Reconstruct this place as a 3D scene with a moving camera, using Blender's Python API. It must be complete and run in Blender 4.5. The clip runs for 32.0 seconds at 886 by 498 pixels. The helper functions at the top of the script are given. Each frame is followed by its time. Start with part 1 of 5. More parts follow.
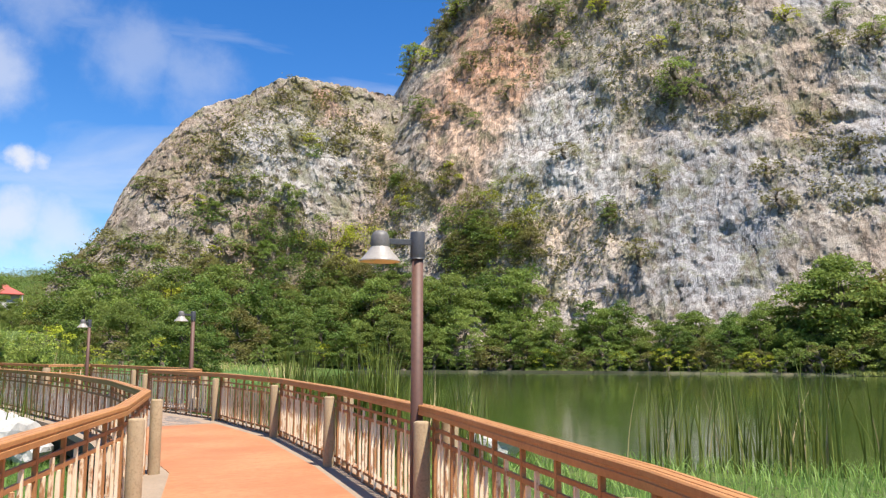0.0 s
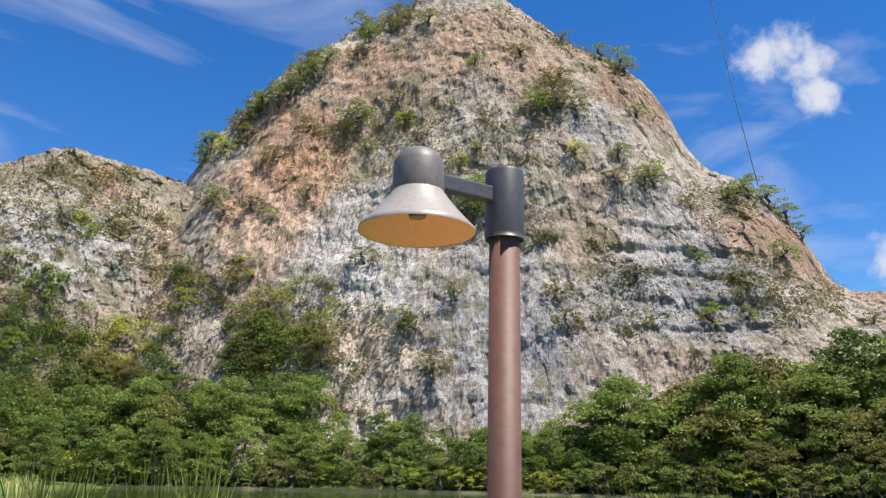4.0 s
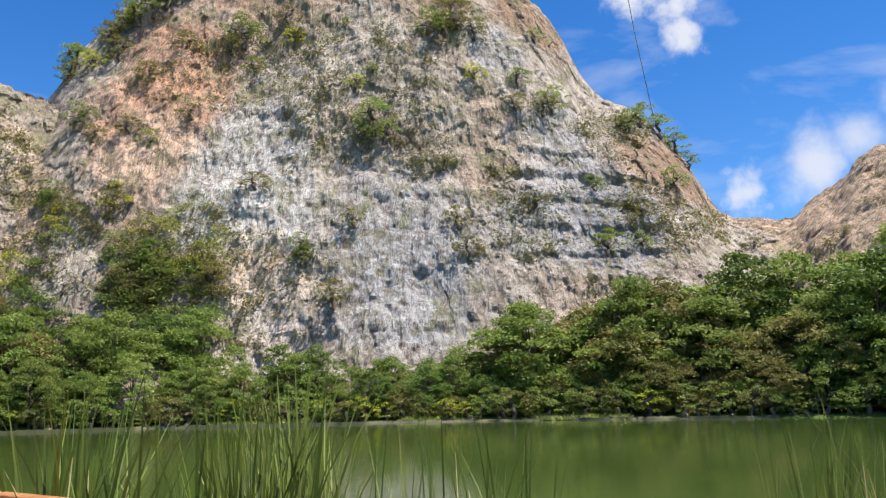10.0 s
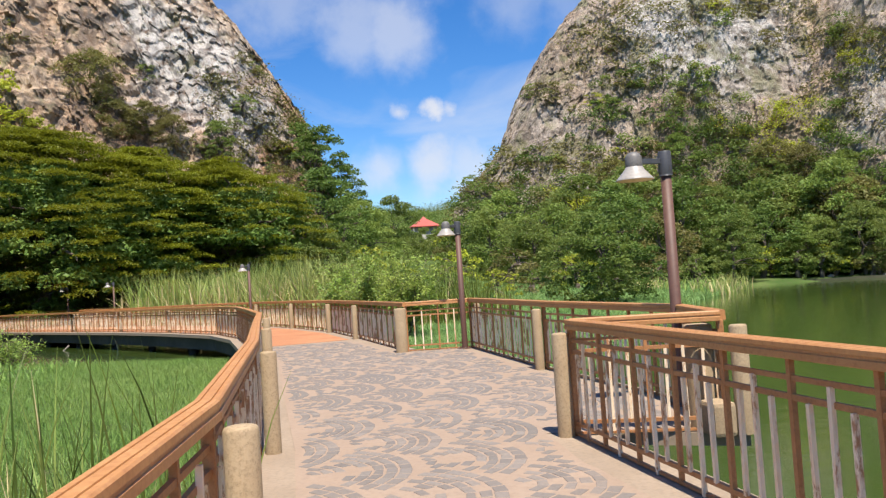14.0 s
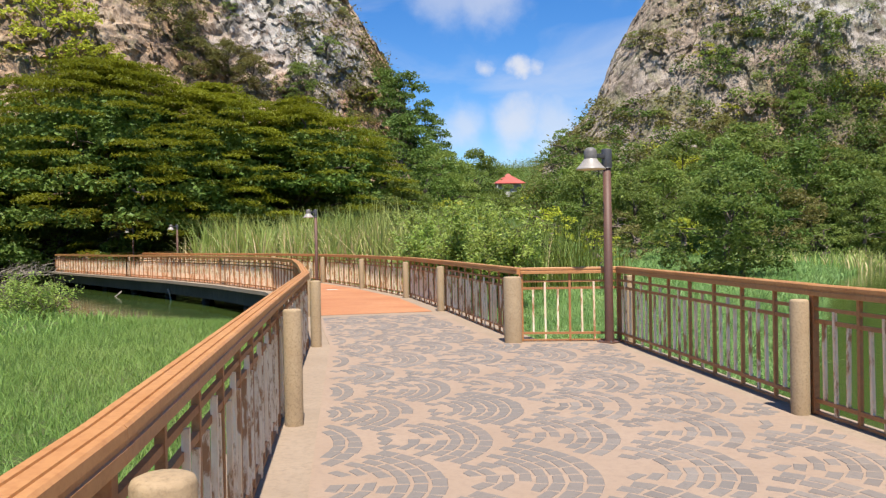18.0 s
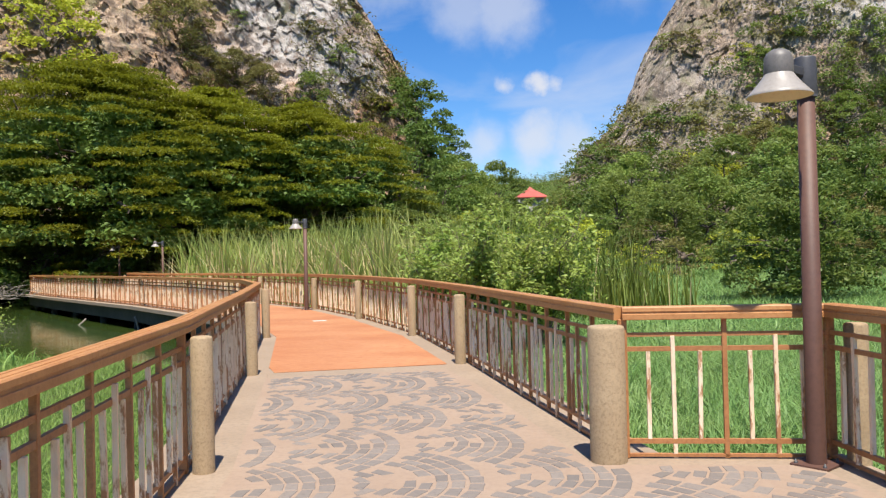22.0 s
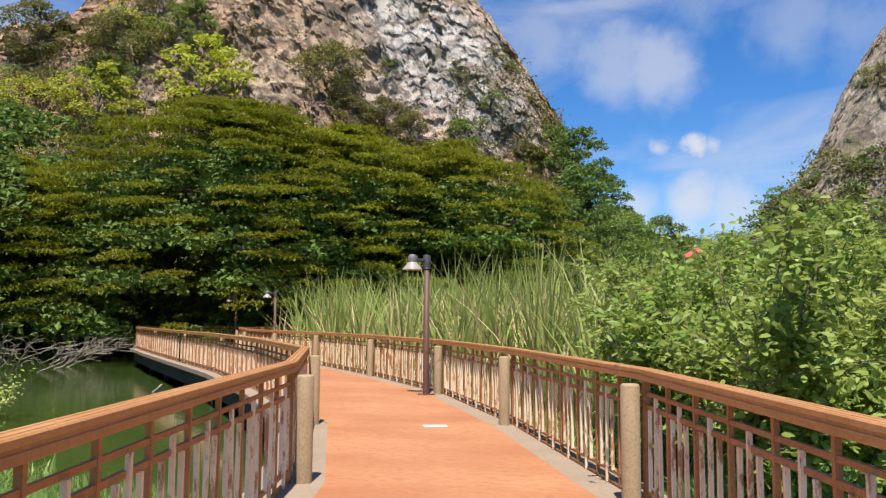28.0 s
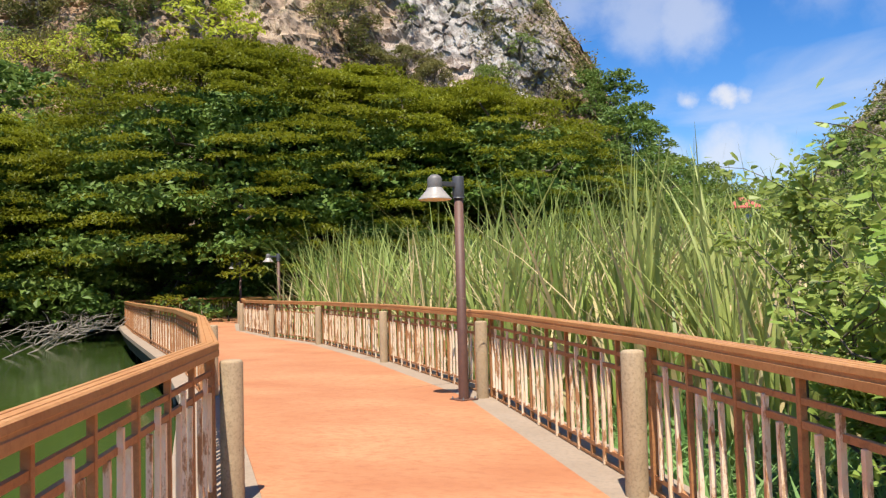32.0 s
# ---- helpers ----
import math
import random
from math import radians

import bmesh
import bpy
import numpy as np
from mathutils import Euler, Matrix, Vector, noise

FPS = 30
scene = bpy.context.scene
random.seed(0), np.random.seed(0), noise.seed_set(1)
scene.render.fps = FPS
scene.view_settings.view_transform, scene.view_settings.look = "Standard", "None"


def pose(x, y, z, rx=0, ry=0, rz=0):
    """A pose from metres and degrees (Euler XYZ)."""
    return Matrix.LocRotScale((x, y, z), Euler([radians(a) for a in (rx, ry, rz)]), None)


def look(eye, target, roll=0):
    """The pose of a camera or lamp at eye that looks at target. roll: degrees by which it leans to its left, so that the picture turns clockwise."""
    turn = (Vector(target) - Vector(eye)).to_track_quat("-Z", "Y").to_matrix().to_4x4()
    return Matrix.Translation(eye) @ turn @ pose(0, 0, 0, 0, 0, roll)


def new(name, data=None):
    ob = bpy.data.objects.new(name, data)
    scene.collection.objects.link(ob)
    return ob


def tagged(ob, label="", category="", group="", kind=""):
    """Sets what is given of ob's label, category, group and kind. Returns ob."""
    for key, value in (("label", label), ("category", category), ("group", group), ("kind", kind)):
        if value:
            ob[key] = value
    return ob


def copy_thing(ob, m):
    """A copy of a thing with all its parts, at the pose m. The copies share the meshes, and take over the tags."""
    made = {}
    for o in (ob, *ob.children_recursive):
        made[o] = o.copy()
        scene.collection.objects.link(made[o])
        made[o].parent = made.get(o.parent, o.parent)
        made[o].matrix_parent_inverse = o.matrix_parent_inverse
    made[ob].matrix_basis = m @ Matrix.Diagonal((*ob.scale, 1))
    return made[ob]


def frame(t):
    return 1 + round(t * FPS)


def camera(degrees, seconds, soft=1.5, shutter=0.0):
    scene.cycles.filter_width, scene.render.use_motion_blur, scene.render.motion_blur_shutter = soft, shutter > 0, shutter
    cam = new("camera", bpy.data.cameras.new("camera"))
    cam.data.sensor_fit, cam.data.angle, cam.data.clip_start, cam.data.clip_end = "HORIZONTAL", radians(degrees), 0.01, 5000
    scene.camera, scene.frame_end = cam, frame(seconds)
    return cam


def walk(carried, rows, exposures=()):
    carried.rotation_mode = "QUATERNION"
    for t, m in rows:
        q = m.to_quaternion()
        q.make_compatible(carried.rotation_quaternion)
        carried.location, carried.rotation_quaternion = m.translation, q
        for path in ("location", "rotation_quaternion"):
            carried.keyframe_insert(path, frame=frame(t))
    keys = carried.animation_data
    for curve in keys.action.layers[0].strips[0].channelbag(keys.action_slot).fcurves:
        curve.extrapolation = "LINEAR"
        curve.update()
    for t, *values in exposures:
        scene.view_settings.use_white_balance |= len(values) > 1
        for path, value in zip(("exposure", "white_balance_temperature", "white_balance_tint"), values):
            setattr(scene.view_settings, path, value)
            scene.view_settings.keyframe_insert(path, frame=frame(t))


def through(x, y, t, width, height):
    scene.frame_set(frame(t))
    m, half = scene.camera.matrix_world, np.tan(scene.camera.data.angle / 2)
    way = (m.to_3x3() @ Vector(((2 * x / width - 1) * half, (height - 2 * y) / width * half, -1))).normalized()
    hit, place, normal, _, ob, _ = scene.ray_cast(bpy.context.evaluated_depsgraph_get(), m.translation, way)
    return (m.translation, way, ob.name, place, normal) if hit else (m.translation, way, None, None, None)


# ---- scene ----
cam = camera(58.6, 32.0, 1.3)
PATH = [
    (0, (-1.774, -22.564, 1.627), (-0.815, -20.828, 1.884), 0.1),
    (0.5, (-1.482, -21.948, 1.738), (-0.42, -20.278, 2.022), 0.0),
    (1, (-1.33, -21.347, 1.791), (-0.172, -19.753, 2.138), -0.9),
    (1.5, (-1.169, -20.824, 1.773), (0.159, -19.386, 2.179), -1.7),
    (2, (-1.057, -20.11, 1.723), (0.278, -18.692, 2.176), -0.8),
    (2.5, (-0.912, -19.495, 1.664), (0.433, -18.098, 2.152), -0.2),
    (4.5, (-0.247, -16.627, 1.718), (1.113, -15.263, 2.258), 1.5),
    (5, (-0.204, -16.065, 1.619), (1.171, -14.701, 2.119), 1.9),
    (5.5, (-0.094, -15.819, 1.583), (1.281, -14.446, 2.057), 2.1),
    (6, (-0.039, -15.523, 1.583), (1.347, -14.152, 2.027), 2.3),
    (6.5, (0.006, -15.154, 1.585), (1.399, -13.779, 1.996), 1.6),
    (7, (-0.003, -14.831, 1.637), (1.386, -13.441, 2.01), 1.6),
    (7.5, (0.052, -14.559, 1.659), (1.446, -13.165, 1.997), 1.8),
    (8, (0.069, -14.219, 1.716), (1.48, -12.836, 2.026), 2.2),
    (8.5, (0.14, -13.764, 1.727), (1.676, -12.522, 2.04), 0.9),
    (9, (0.133, -13.313, 1.733), (1.707, -12.128, 2.076), 0.3),
    (9.5, (0.083, -12.913, 1.705), (1.677, -11.766, 2.082), -0.6),
    (10, (0.229, -12.49, 1.684), (1.819, -11.335, 2.055), -1.0),
    (10.5, (0.55, -11.84, 1.686), (1.987, -10.488, 2.01), -1.1),
    (11, (0.79, -10.949, 1.681), (1.891, -9.304, 1.967), -1.9),
    (11.5, (0.924, -9.976, 1.676), (1.599, -8.109, 1.917), -2.8),
    (12, (1.041, -9.159, 1.634), (1.461, -7.215, 1.841), -3.7),
    (12.5, (1.039, -8.371, 1.632), (1.277, -6.392, 1.806), -4.4),
    (13, (0.914, -7.65, 1.627), (1.1, -5.663, 1.757), -4.1),
    (13.5, (0.832, -6.955, 1.603), (0.9, -4.959, 1.709), -4.5),
    (14, (0.694, -6.306, 1.559), (0.704, -4.307, 1.636), -3.8),
    (14.5, (0.673, -5.657, 1.515), (0.657, -3.658, 1.546), -3.6),
    (16.5, (0.281, -2.667, 1.605), (0.147, -0.672, 1.569), -3.3),
    (17, (0.121, -1.878, 1.573), (-0.027, 0.116, 1.544), -2.2),
    (17.5, (-0.069, -1.191, 1.529), (-0.253, 0.801, 1.513), -1.2),
    (18, (-0.17, -0.417, 1.527), (-0.362, 1.573, 1.507), -1.0),
    (18.5, (-0.346, 0.367, 1.465), (-0.539, 2.357, 1.457), -0.4),
    (19, (-0.388, 1.137, 1.477), (-0.594, 3.126, 1.462), -0.8),
    (19.5, (-0.396, 1.939, 1.492), (-0.608, 3.927, 1.494), -0.4),
    (20, (-0.383, 2.66, 1.523), (-0.621, 4.645, 1.529), -0.3),
    (20.5, (-0.349, 3.407, 1.514), (-0.58, 5.394, 1.534), -0.4),
    (21, (-0.497, 4.171, 1.493), (-0.736, 6.157, 1.524), -0.2),
    (21.5, (-0.555, 4.887, 1.471), (-0.8, 6.872, 1.497), -0.7),
    (22, (-0.746, 5.585, 1.494), (-0.988, 7.571, 1.518), -1.4),
    (22.5, (-0.951, 6.129, 1.529), (-1.21, 8.112, 1.545), -1.6),
    (23, (-1.103, 6.893, 1.534), (-1.364, 8.876, 1.554), -2.0),
    (23.5, (-1.304, 7.685, 1.557), (-1.581, 9.666, 1.571), -2.4),
    (24, (-1.408, 8.448, 1.54), (-1.684, 10.429, 1.568), -2.2),
    (24.5, (-1.567, 9.242, 1.54), (-1.908, 11.212, 1.61), -0.9),
    (25, (-1.64, 10.017, 1.525), (-2.063, 11.97, 1.619), -0.2),
    (25.5, (-1.778, 10.717, 1.531), (-2.285, 12.648, 1.666), 0.2),
    (26, (-1.923, 11.326, 1.57), (-2.474, 13.242, 1.736), 0.5),
    (26.5, (-2.121, 12.118, 1.545), (-2.699, 14.023, 1.734), 0.9),
    (28.5, (-2.948, 14.87, 1.476), (-3.556, 16.767, 1.656), 0.3),
    (29, (-3.195, 15.68, 1.481), (-3.787, 17.582, 1.661), -0.1),
    (29.5, (-3.501, 16.43, 1.503), (-4.098, 18.331, 1.68), -0.6),
    (30, (-3.731, 17.184, 1.525), (-4.322, 19.085, 1.712), -0.5),
    (30.5, (-4.055, 17.911, 1.515), (-4.665, 19.807, 1.693), -0.5),
    (31, (-4.277, 18.638, 1.473), (-4.909, 20.529, 1.632), -1.3),
    (31.5, (-4.53, 19.312, 1.445), (-5.195, 21.194, 1.575), -1.6),
    (32, (-4.761, 19.958, 1.453), (-5.44, 21.837, 1.544), -1.5),
]
STOPS = [(0.0, 0.85), (2.0, 0.72), (5.0, 0.74), (7.0, 0.80), (9.0, 0.82), (12.0, 0.88), (14.0, 0.74), (18.0, 0.70), (23.0, 0.70), (25.0, 0.66), (26.0, 0.58), (29.0, 0.68), (32.0, 0.78)]
walk(cam, [(t, look(eye, target, roll)) for t, eye, target, roll in PATH], STOPS)

# ---- world, sun, exposure ----
SUN_DIR = Vector((0.10, -0.39, 0.915)).normalized()
world = bpy.data.worlds.new("world")
scene.world = world
world.use_nodes = True
wn, wl = world.node_tree.nodes, world.node_tree.links
wn.clear()
w_out = wn.new("ShaderNodeOutputWorld")
w_bg = wn.new("ShaderNodeBackground")
w_sky = wn.new("ShaderNodeTexSky")
w_sky.sky_type = "NISHITA"
w_sky.sun_disc = False
w_sky.sun_elevation = math.asin(SUN_DIR.z)
w_sky.sun_rotation = math.atan2(SUN_DIR.x, SUN_DIR.y)
w_sky.air_density = 1.0
w_sky.dust_density = 0.0
w_sky.ozone_density = 5.0
w_bg.inputs["Strength"].default_value = 0.1


def sky_with_clouds(n, l):
    """Deep blue sky with thin streaked cirrus and a few soft cumulus puffs."""
    hue = n.new("ShaderNodeHueSaturation")
    hue.inputs["Hue"].default_value = 0.508
    hue.inputs["Saturation"].default_value = 1.3
    l.new(w_sky.outputs[0], hue.inputs["Color"])
    way = n.new("ShaderNodeTexCoord").outputs["Generated"]
    flat = n.new("ShaderNodeMapping")
    flat.inputs["Rotation"].default_value = (0, 0, radians(25))
    flat.inputs["Scale"].default_value = (1.6, 2.6, 7.0)
    l.new(way, flat.inputs["Vector"])
    thin = n.new("ShaderNodeTexNoise")
    thin.inputs["Scale"].default_value = 1.5
    thin.inputs["Detail"].default_value = 8
    thin.inputs["Roughness"].default_value = 0.55
    thin.inputs["Distortion"].default_value = 0.5
    l.new(flat.outputs[0], thin.inputs["Vector"])
    veil = n.new("ShaderNodeMapRange")
    veil.inputs[1].default_value, veil.inputs[2].default_value = 0.49, 0.80
    veil.inputs[3].default_value, veil.inputs[4].default_value = 0.0, 0.62
    l.new(thin.outputs["Fac"], veil.inputs[0])
    total = veil.outputs[0]
    fluffs = []
    for size in (13, 34):
        t = n.new("ShaderNodeTexNoise")
        t.inputs["Scale"].default_value = size
        t.inputs["Detail"].default_value = 7
        t.inputs["Roughness"].default_value = 0.58
        l.new(way, t.inputs["Vector"])
        fluffs.append(t)
    puffs = [(68.6, 27.6, 1.5, 0.9), (70.6, 27.9, 1.6, 0.95), (71.9, 26.4, 1.5, 0.9), (72.4, 24.8, 1.5, 0.9), (75.6, 13.5, 1.5, 0.8), (80.5, 14.6, 2.3, 0.8), (83.0, 15.8, 2.0, 0.7), (87, 18, 2.6, 0.6),
             (-2.3, 12.1, 0.7, 0.75), (0.3, 12.1, 0.9, 0.9), (1.5, 12.2, 0.7, 0.7), (-3.5, 8.2, 2.0, 0.6), (-0.4, 8.3, 2.2, 0.75), (2.8, 7.8, 2.2, 0.6), (-5.5, 18.2, 3.6, 0.6), (-2.0, 17.8, 3.0, 0.7), (-10.5, 20.5, 4.4, 0.5),
             (1.0, 22.5, 3.0, 0.4), (6.5, 19.6, 3.2, 0.4), (11, 19.0, 3.0, 0.35), (-15.0, 26.0, 4.5, 0.45)]
    for a, e, r, k in puffs:
        k = k * 0.75 if r > 2.9 else k
        d = (math.sin(radians(a)) * math.cos(radians(e)), math.cos(radians(a)) * math.cos(radians(e)), math.sin(radians(e)))
        far = n.new("ShaderNodeVectorMath")
        far.operation = "DISTANCE"
        l.new(way, far.inputs[0])
        far.inputs[1].default_value = d
        add = n.new("ShaderNodeMath")
        add.operation = "MULTIPLY_ADD"
        add.inputs[1].default_value = -radians(r) * 2.6
        l.new(fluffs[r < 1.9].outputs["Fac"], add.inputs[0])
        l.new(far.outputs["Value"], add.inputs[2])
        mr = n.new("ShaderNodeMapRange")
        mr.interpolation_type = "SMOOTHSTEP"
        mr.inputs[1].default_value, mr.inputs[2].default_value = radians(r) * 0.05, -radians(r) * 1.25
        mr.inputs[3].default_value, mr.inputs[4].default_value = 0.0, k
        l.new(add.outputs[0], mr.inputs[0])
        top = n.new("ShaderNodeMath")
        top.operation = "MAXIMUM"
        l.new(total, top.inputs[0])
        l.new(mr.outputs[0], top.inputs[1])
        total = top.outputs[0]
    x = n.new("ShaderNodeMix")
    x.data_type = "RGBA"
    l.new(total, x.inputs[0])
    l.new(hue.outputs[0], x.inputs[6])
    x.inputs[7].default_value = (4.9, 5.0, 5.4, 1)
    return x.outputs[2]


wl.new(sky_with_clouds(wn, wl), w_bg.inputs[0])
wl.new(w_bg.outputs[0], w_out.inputs[0])
sun_data = bpy.data.lights.new("sun", "SUN")
sun_data.energy = 5.0
sun_data.angle = radians(0.55)
sun_data.color = (1.0, 0.93, 0.83)
sun_ob = new("sun", sun_data)
sun_ob.matrix_world = look(SUN_DIR * 300, (0, 0, 0))


# ---- materials ----
def shader(name, rough=0.6, metal=0.0):
    m = bpy.data.materials.new(name)
    m.use_nodes = True
    n = m.node_tree.nodes
    p = n["Principled BSDF"]
    p.inputs["Roughness"].default_value = rough
    p.inputs["Metallic"].default_value = metal
    return m, n, m.node_tree.links, p


def coords(n, l, scale=(1, 1, 1), world_space=True):
    """Texture places in metres: of the world, or of the object."""
    if world_space:
        src = n.new("ShaderNodeNewGeometry").outputs["Position"]
    else:
        src = n.new("ShaderNodeTexCoord").outputs["Object"]
    mp = n.new("ShaderNodeMapping")
    mp.inputs["Scale"].default_value = scale
    l.new(src, mp.inputs["Vector"])
    return mp.outputs[0]


def noise_tex(n, l, vec, scale, detail=6, rough=0.6, dist=0.0):
    t = n.new("ShaderNodeTexNoise")
    t.inputs["Scale"].default_value = scale
    t.inputs["Detail"].default_value = detail
    t.inputs["Roughness"].default_value = rough
    t.inputs["Distortion"].default_value = dist
    l.new(vec, t.inputs["Vector"])
    return t.outputs["Fac"]


def ramp(n, l, fac, stops):
    r = n.new("ShaderNodeValToRGB")
    e = r.color_ramp.elements
    while len(e) < len(stops):
        e.new(0.5)
    for el, (p, c) in zip(e, stops):
        el.position = p
        el.color = (*c, 1) if len(c) == 3 else c
    l.new(fac, r.inputs[0])
    return r.outputs[0]


def grey(v):
    return (v, v, v)


def mix(n, l, fac, a, b, kind="MIX"):
    x = n.new("ShaderNodeMix")
    x.data_type = "RGBA"
    x.blend_type = kind
    for sock, v in ((x.inputs[0], fac), (x.inputs[6], a), (x.inputs[7], b)):
        if isinstance(v, (int, float)):
            sock.default_value = v
        elif isinstance(v, tuple):
            sock.default_value = (*v, 1)
        else:
            l.new(v, sock)
    return x.outputs[2]


def bump(n, l, p, height, strength=0.4, distance=0.02):
    b = n.new("ShaderNodeBump")
    b.inputs["Strength"].default_value = strength
    b.inputs["Distance"].default_value = distance
    l.new(height, b.inputs["Height"])
    l.new(b.outputs[0], p.inputs["Normal"])


def two_tone(name, a, b, c, scale=6, rough=0.6, stretch=(1, 1, 1), bump_d=0.004, spots=0.0, spot=(0.3, 0.1, 0.03), metal=0.0, world_space=True):
    """Base colours mixed at two scales, with fine relief and optional spots of wear."""
    m, n, l, p = shader(name, rough, metal)
    v = coords(n, l, stretch, world_space)
    big = noise_tex(n, l, v, scale * 0.25, 4)
    fine = noise_tex(n, l, v, scale * 4, 6, 0.7)
    col = mix(n, l, ramp(n, l, big, [(0.35, grey(0)), (0.65, grey(1))]), a, b)
    col = mix(n, l, ramp(n, l, fine, [(0.45, grey(0)), (0.7, grey(0.8))]), col, c)
    if spots:
        s = noise_tex(n, l, v, scale * 1.3, 8, 0.75)
        col = mix(n, l, ramp(n, l, s, [(0.62 - spots, grey(0)), (0.68 - spots, grey(1))]), col, spot)
    l.new(col, p.inputs["Base Color"])
    bump(n, l, p, fine, 0.5, bump_d)
    return m


MAT = {}
MAT["deck_red"] = two_tone("red_concrete", (0.38, 0.148, 0.060), (0.475, 0.225, 0.10), (0.315, 0.112, 0.044), 2.6, 0.75, (0.7, 1.1, 1), bump_d=0.008)
MAT["deck_edge"] = two_tone("edge_concrete", (0.28, 0.21, 0.145), (0.33, 0.25, 0.175), (0.22, 0.165, 0.115), 5.0, 0.85, bump_d=0.004)
MAT["deck_pale"] = two_tone("beige_concrete", (0.30, 0.215, 0.15), (0.335, 0.245, 0.175), (0.255, 0.18, 0.13), 4.0, 0.85, bump_d=0.003)
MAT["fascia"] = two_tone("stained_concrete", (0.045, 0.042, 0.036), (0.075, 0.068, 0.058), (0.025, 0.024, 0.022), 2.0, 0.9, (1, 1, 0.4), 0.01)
MAT["post"] = two_tone("pebbled_concrete", (0.345, 0.245, 0.14), (0.40, 0.295, 0.175), (0.20, 0.14, 0.08), 12.0, 0.85, bump_d=0.006)
MAT["rail"] = two_tone("brown_painted_rail", (0.43, 0.195, 0.066), (0.50, 0.25, 0.095), (0.33, 0.13, 0.040), 7.0, 0.5, bump_d=0.002, world_space=False)
MAT["bar"] = two_tone("rusted_brown_steel", (0.37, 0.16, 0.055), (0.45, 0.21, 0.08), (0.25, 0.095, 0.034), 8.0, 0.6, bump_d=0.002)
MAT["picket"] = two_tone("peeling_cream_picket", (0.82, 0.62, 0.40), (0.85, 0.73, 0.55), (0.72, 0.47, 0.27), 6.0, 0.65, (1, 1, 0.3), 0.003, 0.105, (0.40, 0.19, 0.08))
MAT["pole"] = two_tone("brown_lamp_pole", (0.105, 0.05, 0.034), (0.13, 0.062, 0.042), (0.08, 0.038, 0.027), 5.0, 0.6, bump_d=0.001)
MAT["lamp_dark"] = two_tone("dark_grey_metal", (0.055, 0.055, 0.058), (0.075, 0.075, 0.08), (0.04, 0.04, 0.042), 9.0, 0.45, bump_d=0.001)
MAT["lamp_rim"] = two_tone("pale_galvanised_shade", (0.31, 0.28, 0.245), (0.36, 0.325, 0.285), (0.25, 0.22, 0.19), 9.0, 0.4, bump_d=0.001)
MAT["housing"] = two_tone("weathered_grey_housing", (0.13, 0.12, 0.11), (0.17, 0.155, 0.14), (0.09, 0.085, 0.08), 9.0, 0.5, bump_d=0.001)
MAT["lamp_in"] = two_tone("cream_shade_lining", (0.72, 0.58, 0.36), (0.75, 0.62, 0.42), (0.65, 0.5, 0.3), 9.0, 0.5, bump_d=0.001)
MAT["bark"] = two_tone("bark", (0.12, 0.09, 0.065), (0.17, 0.135, 0.1), (0.06, 0.045, 0.03), 5.0, 0.9, (1, 1, 0.3), 0.02)
MAT["deadwood"] = two_tone("bleached_wood", (0.25, 0.21, 0.165), (0.33, 0.285, 0.23), (0.15, 0.125, 0.095), 6.0, 0.9, (1, 1, 0.4), 0.01)
MAT["boulder"] = two_tone("white_boulder", (0.46, 0.44, 0.40), (0.54, 0.52, 0.48), (0.3, 0.29, 0.26), 3.0, 0.9, bump_d=0.03)
MAT["shore_stone"] = two_tone("shore_stone", (0.26, 0.21, 0.16), (0.34, 0.29, 0.23), (0.15, 0.12, 0.09), 3.0, 0.9, bump_d=0.03)
MAT["mud"] = two_tone("dark_mud", (0.055, 0.06, 0.03), (0.12, 0.105, 0.06), (0.04, 0.045, 0.02), 0.8, 0.95, bump_d=0.03)
MAT["roof"] = two_tone("red_roof", (0.42, 0.085, 0.06), (0.48, 0.11, 0.08), (0.34, 0.06, 0.045), 2.0, 0.6)
MAT["white"] = two_tone("white_plaster", (0.55, 0.53, 0.48), (0.6, 0.58, 0.54), (0.48, 0.45, 0.4), 2.0, 0.8)
MAT["steel"] = two_tone("steel_cable", (0.2, 0.2, 0.2), (0.25, 0.25, 0.25), (0.15, 0.15, 0.15), 2.0, 0.5)


def paver_material():
    m, n, l, p = shader("grey_paver", 0.85)
    inf = n.new("ShaderNodeNewGeometry").outputs["Random Per Island"]
    v = coords(n, l)
    f = noise_tex(n, l, v, 30, 5, 0.7)
    big = noise_tex(n, l, v, 0.8, 3)
    base = ramp(n, l, inf, [(0.0, (0.158, 0.137, 0.119)), (0.5, (0.19, 0.164, 0.141)), (1.0, (0.235, 0.199, 0.167))])
    base = mix(n, l, ramp(n, l, big, [(0.4, grey(0)), (0.7, grey(0.4))]), base, (0.24, 0.185, 0.145))
    base = mix(n, l, ramp(n, l, f, [(0.5, grey(0)), (0.75, grey(0.5))]), base, (0.10, 0.09, 0.082))
    l.new(base, p.inputs["Base Color"])
    bump(n, l, p, f, 0.5, 0.003)
    return m


MAT["paver"] = paver_material()


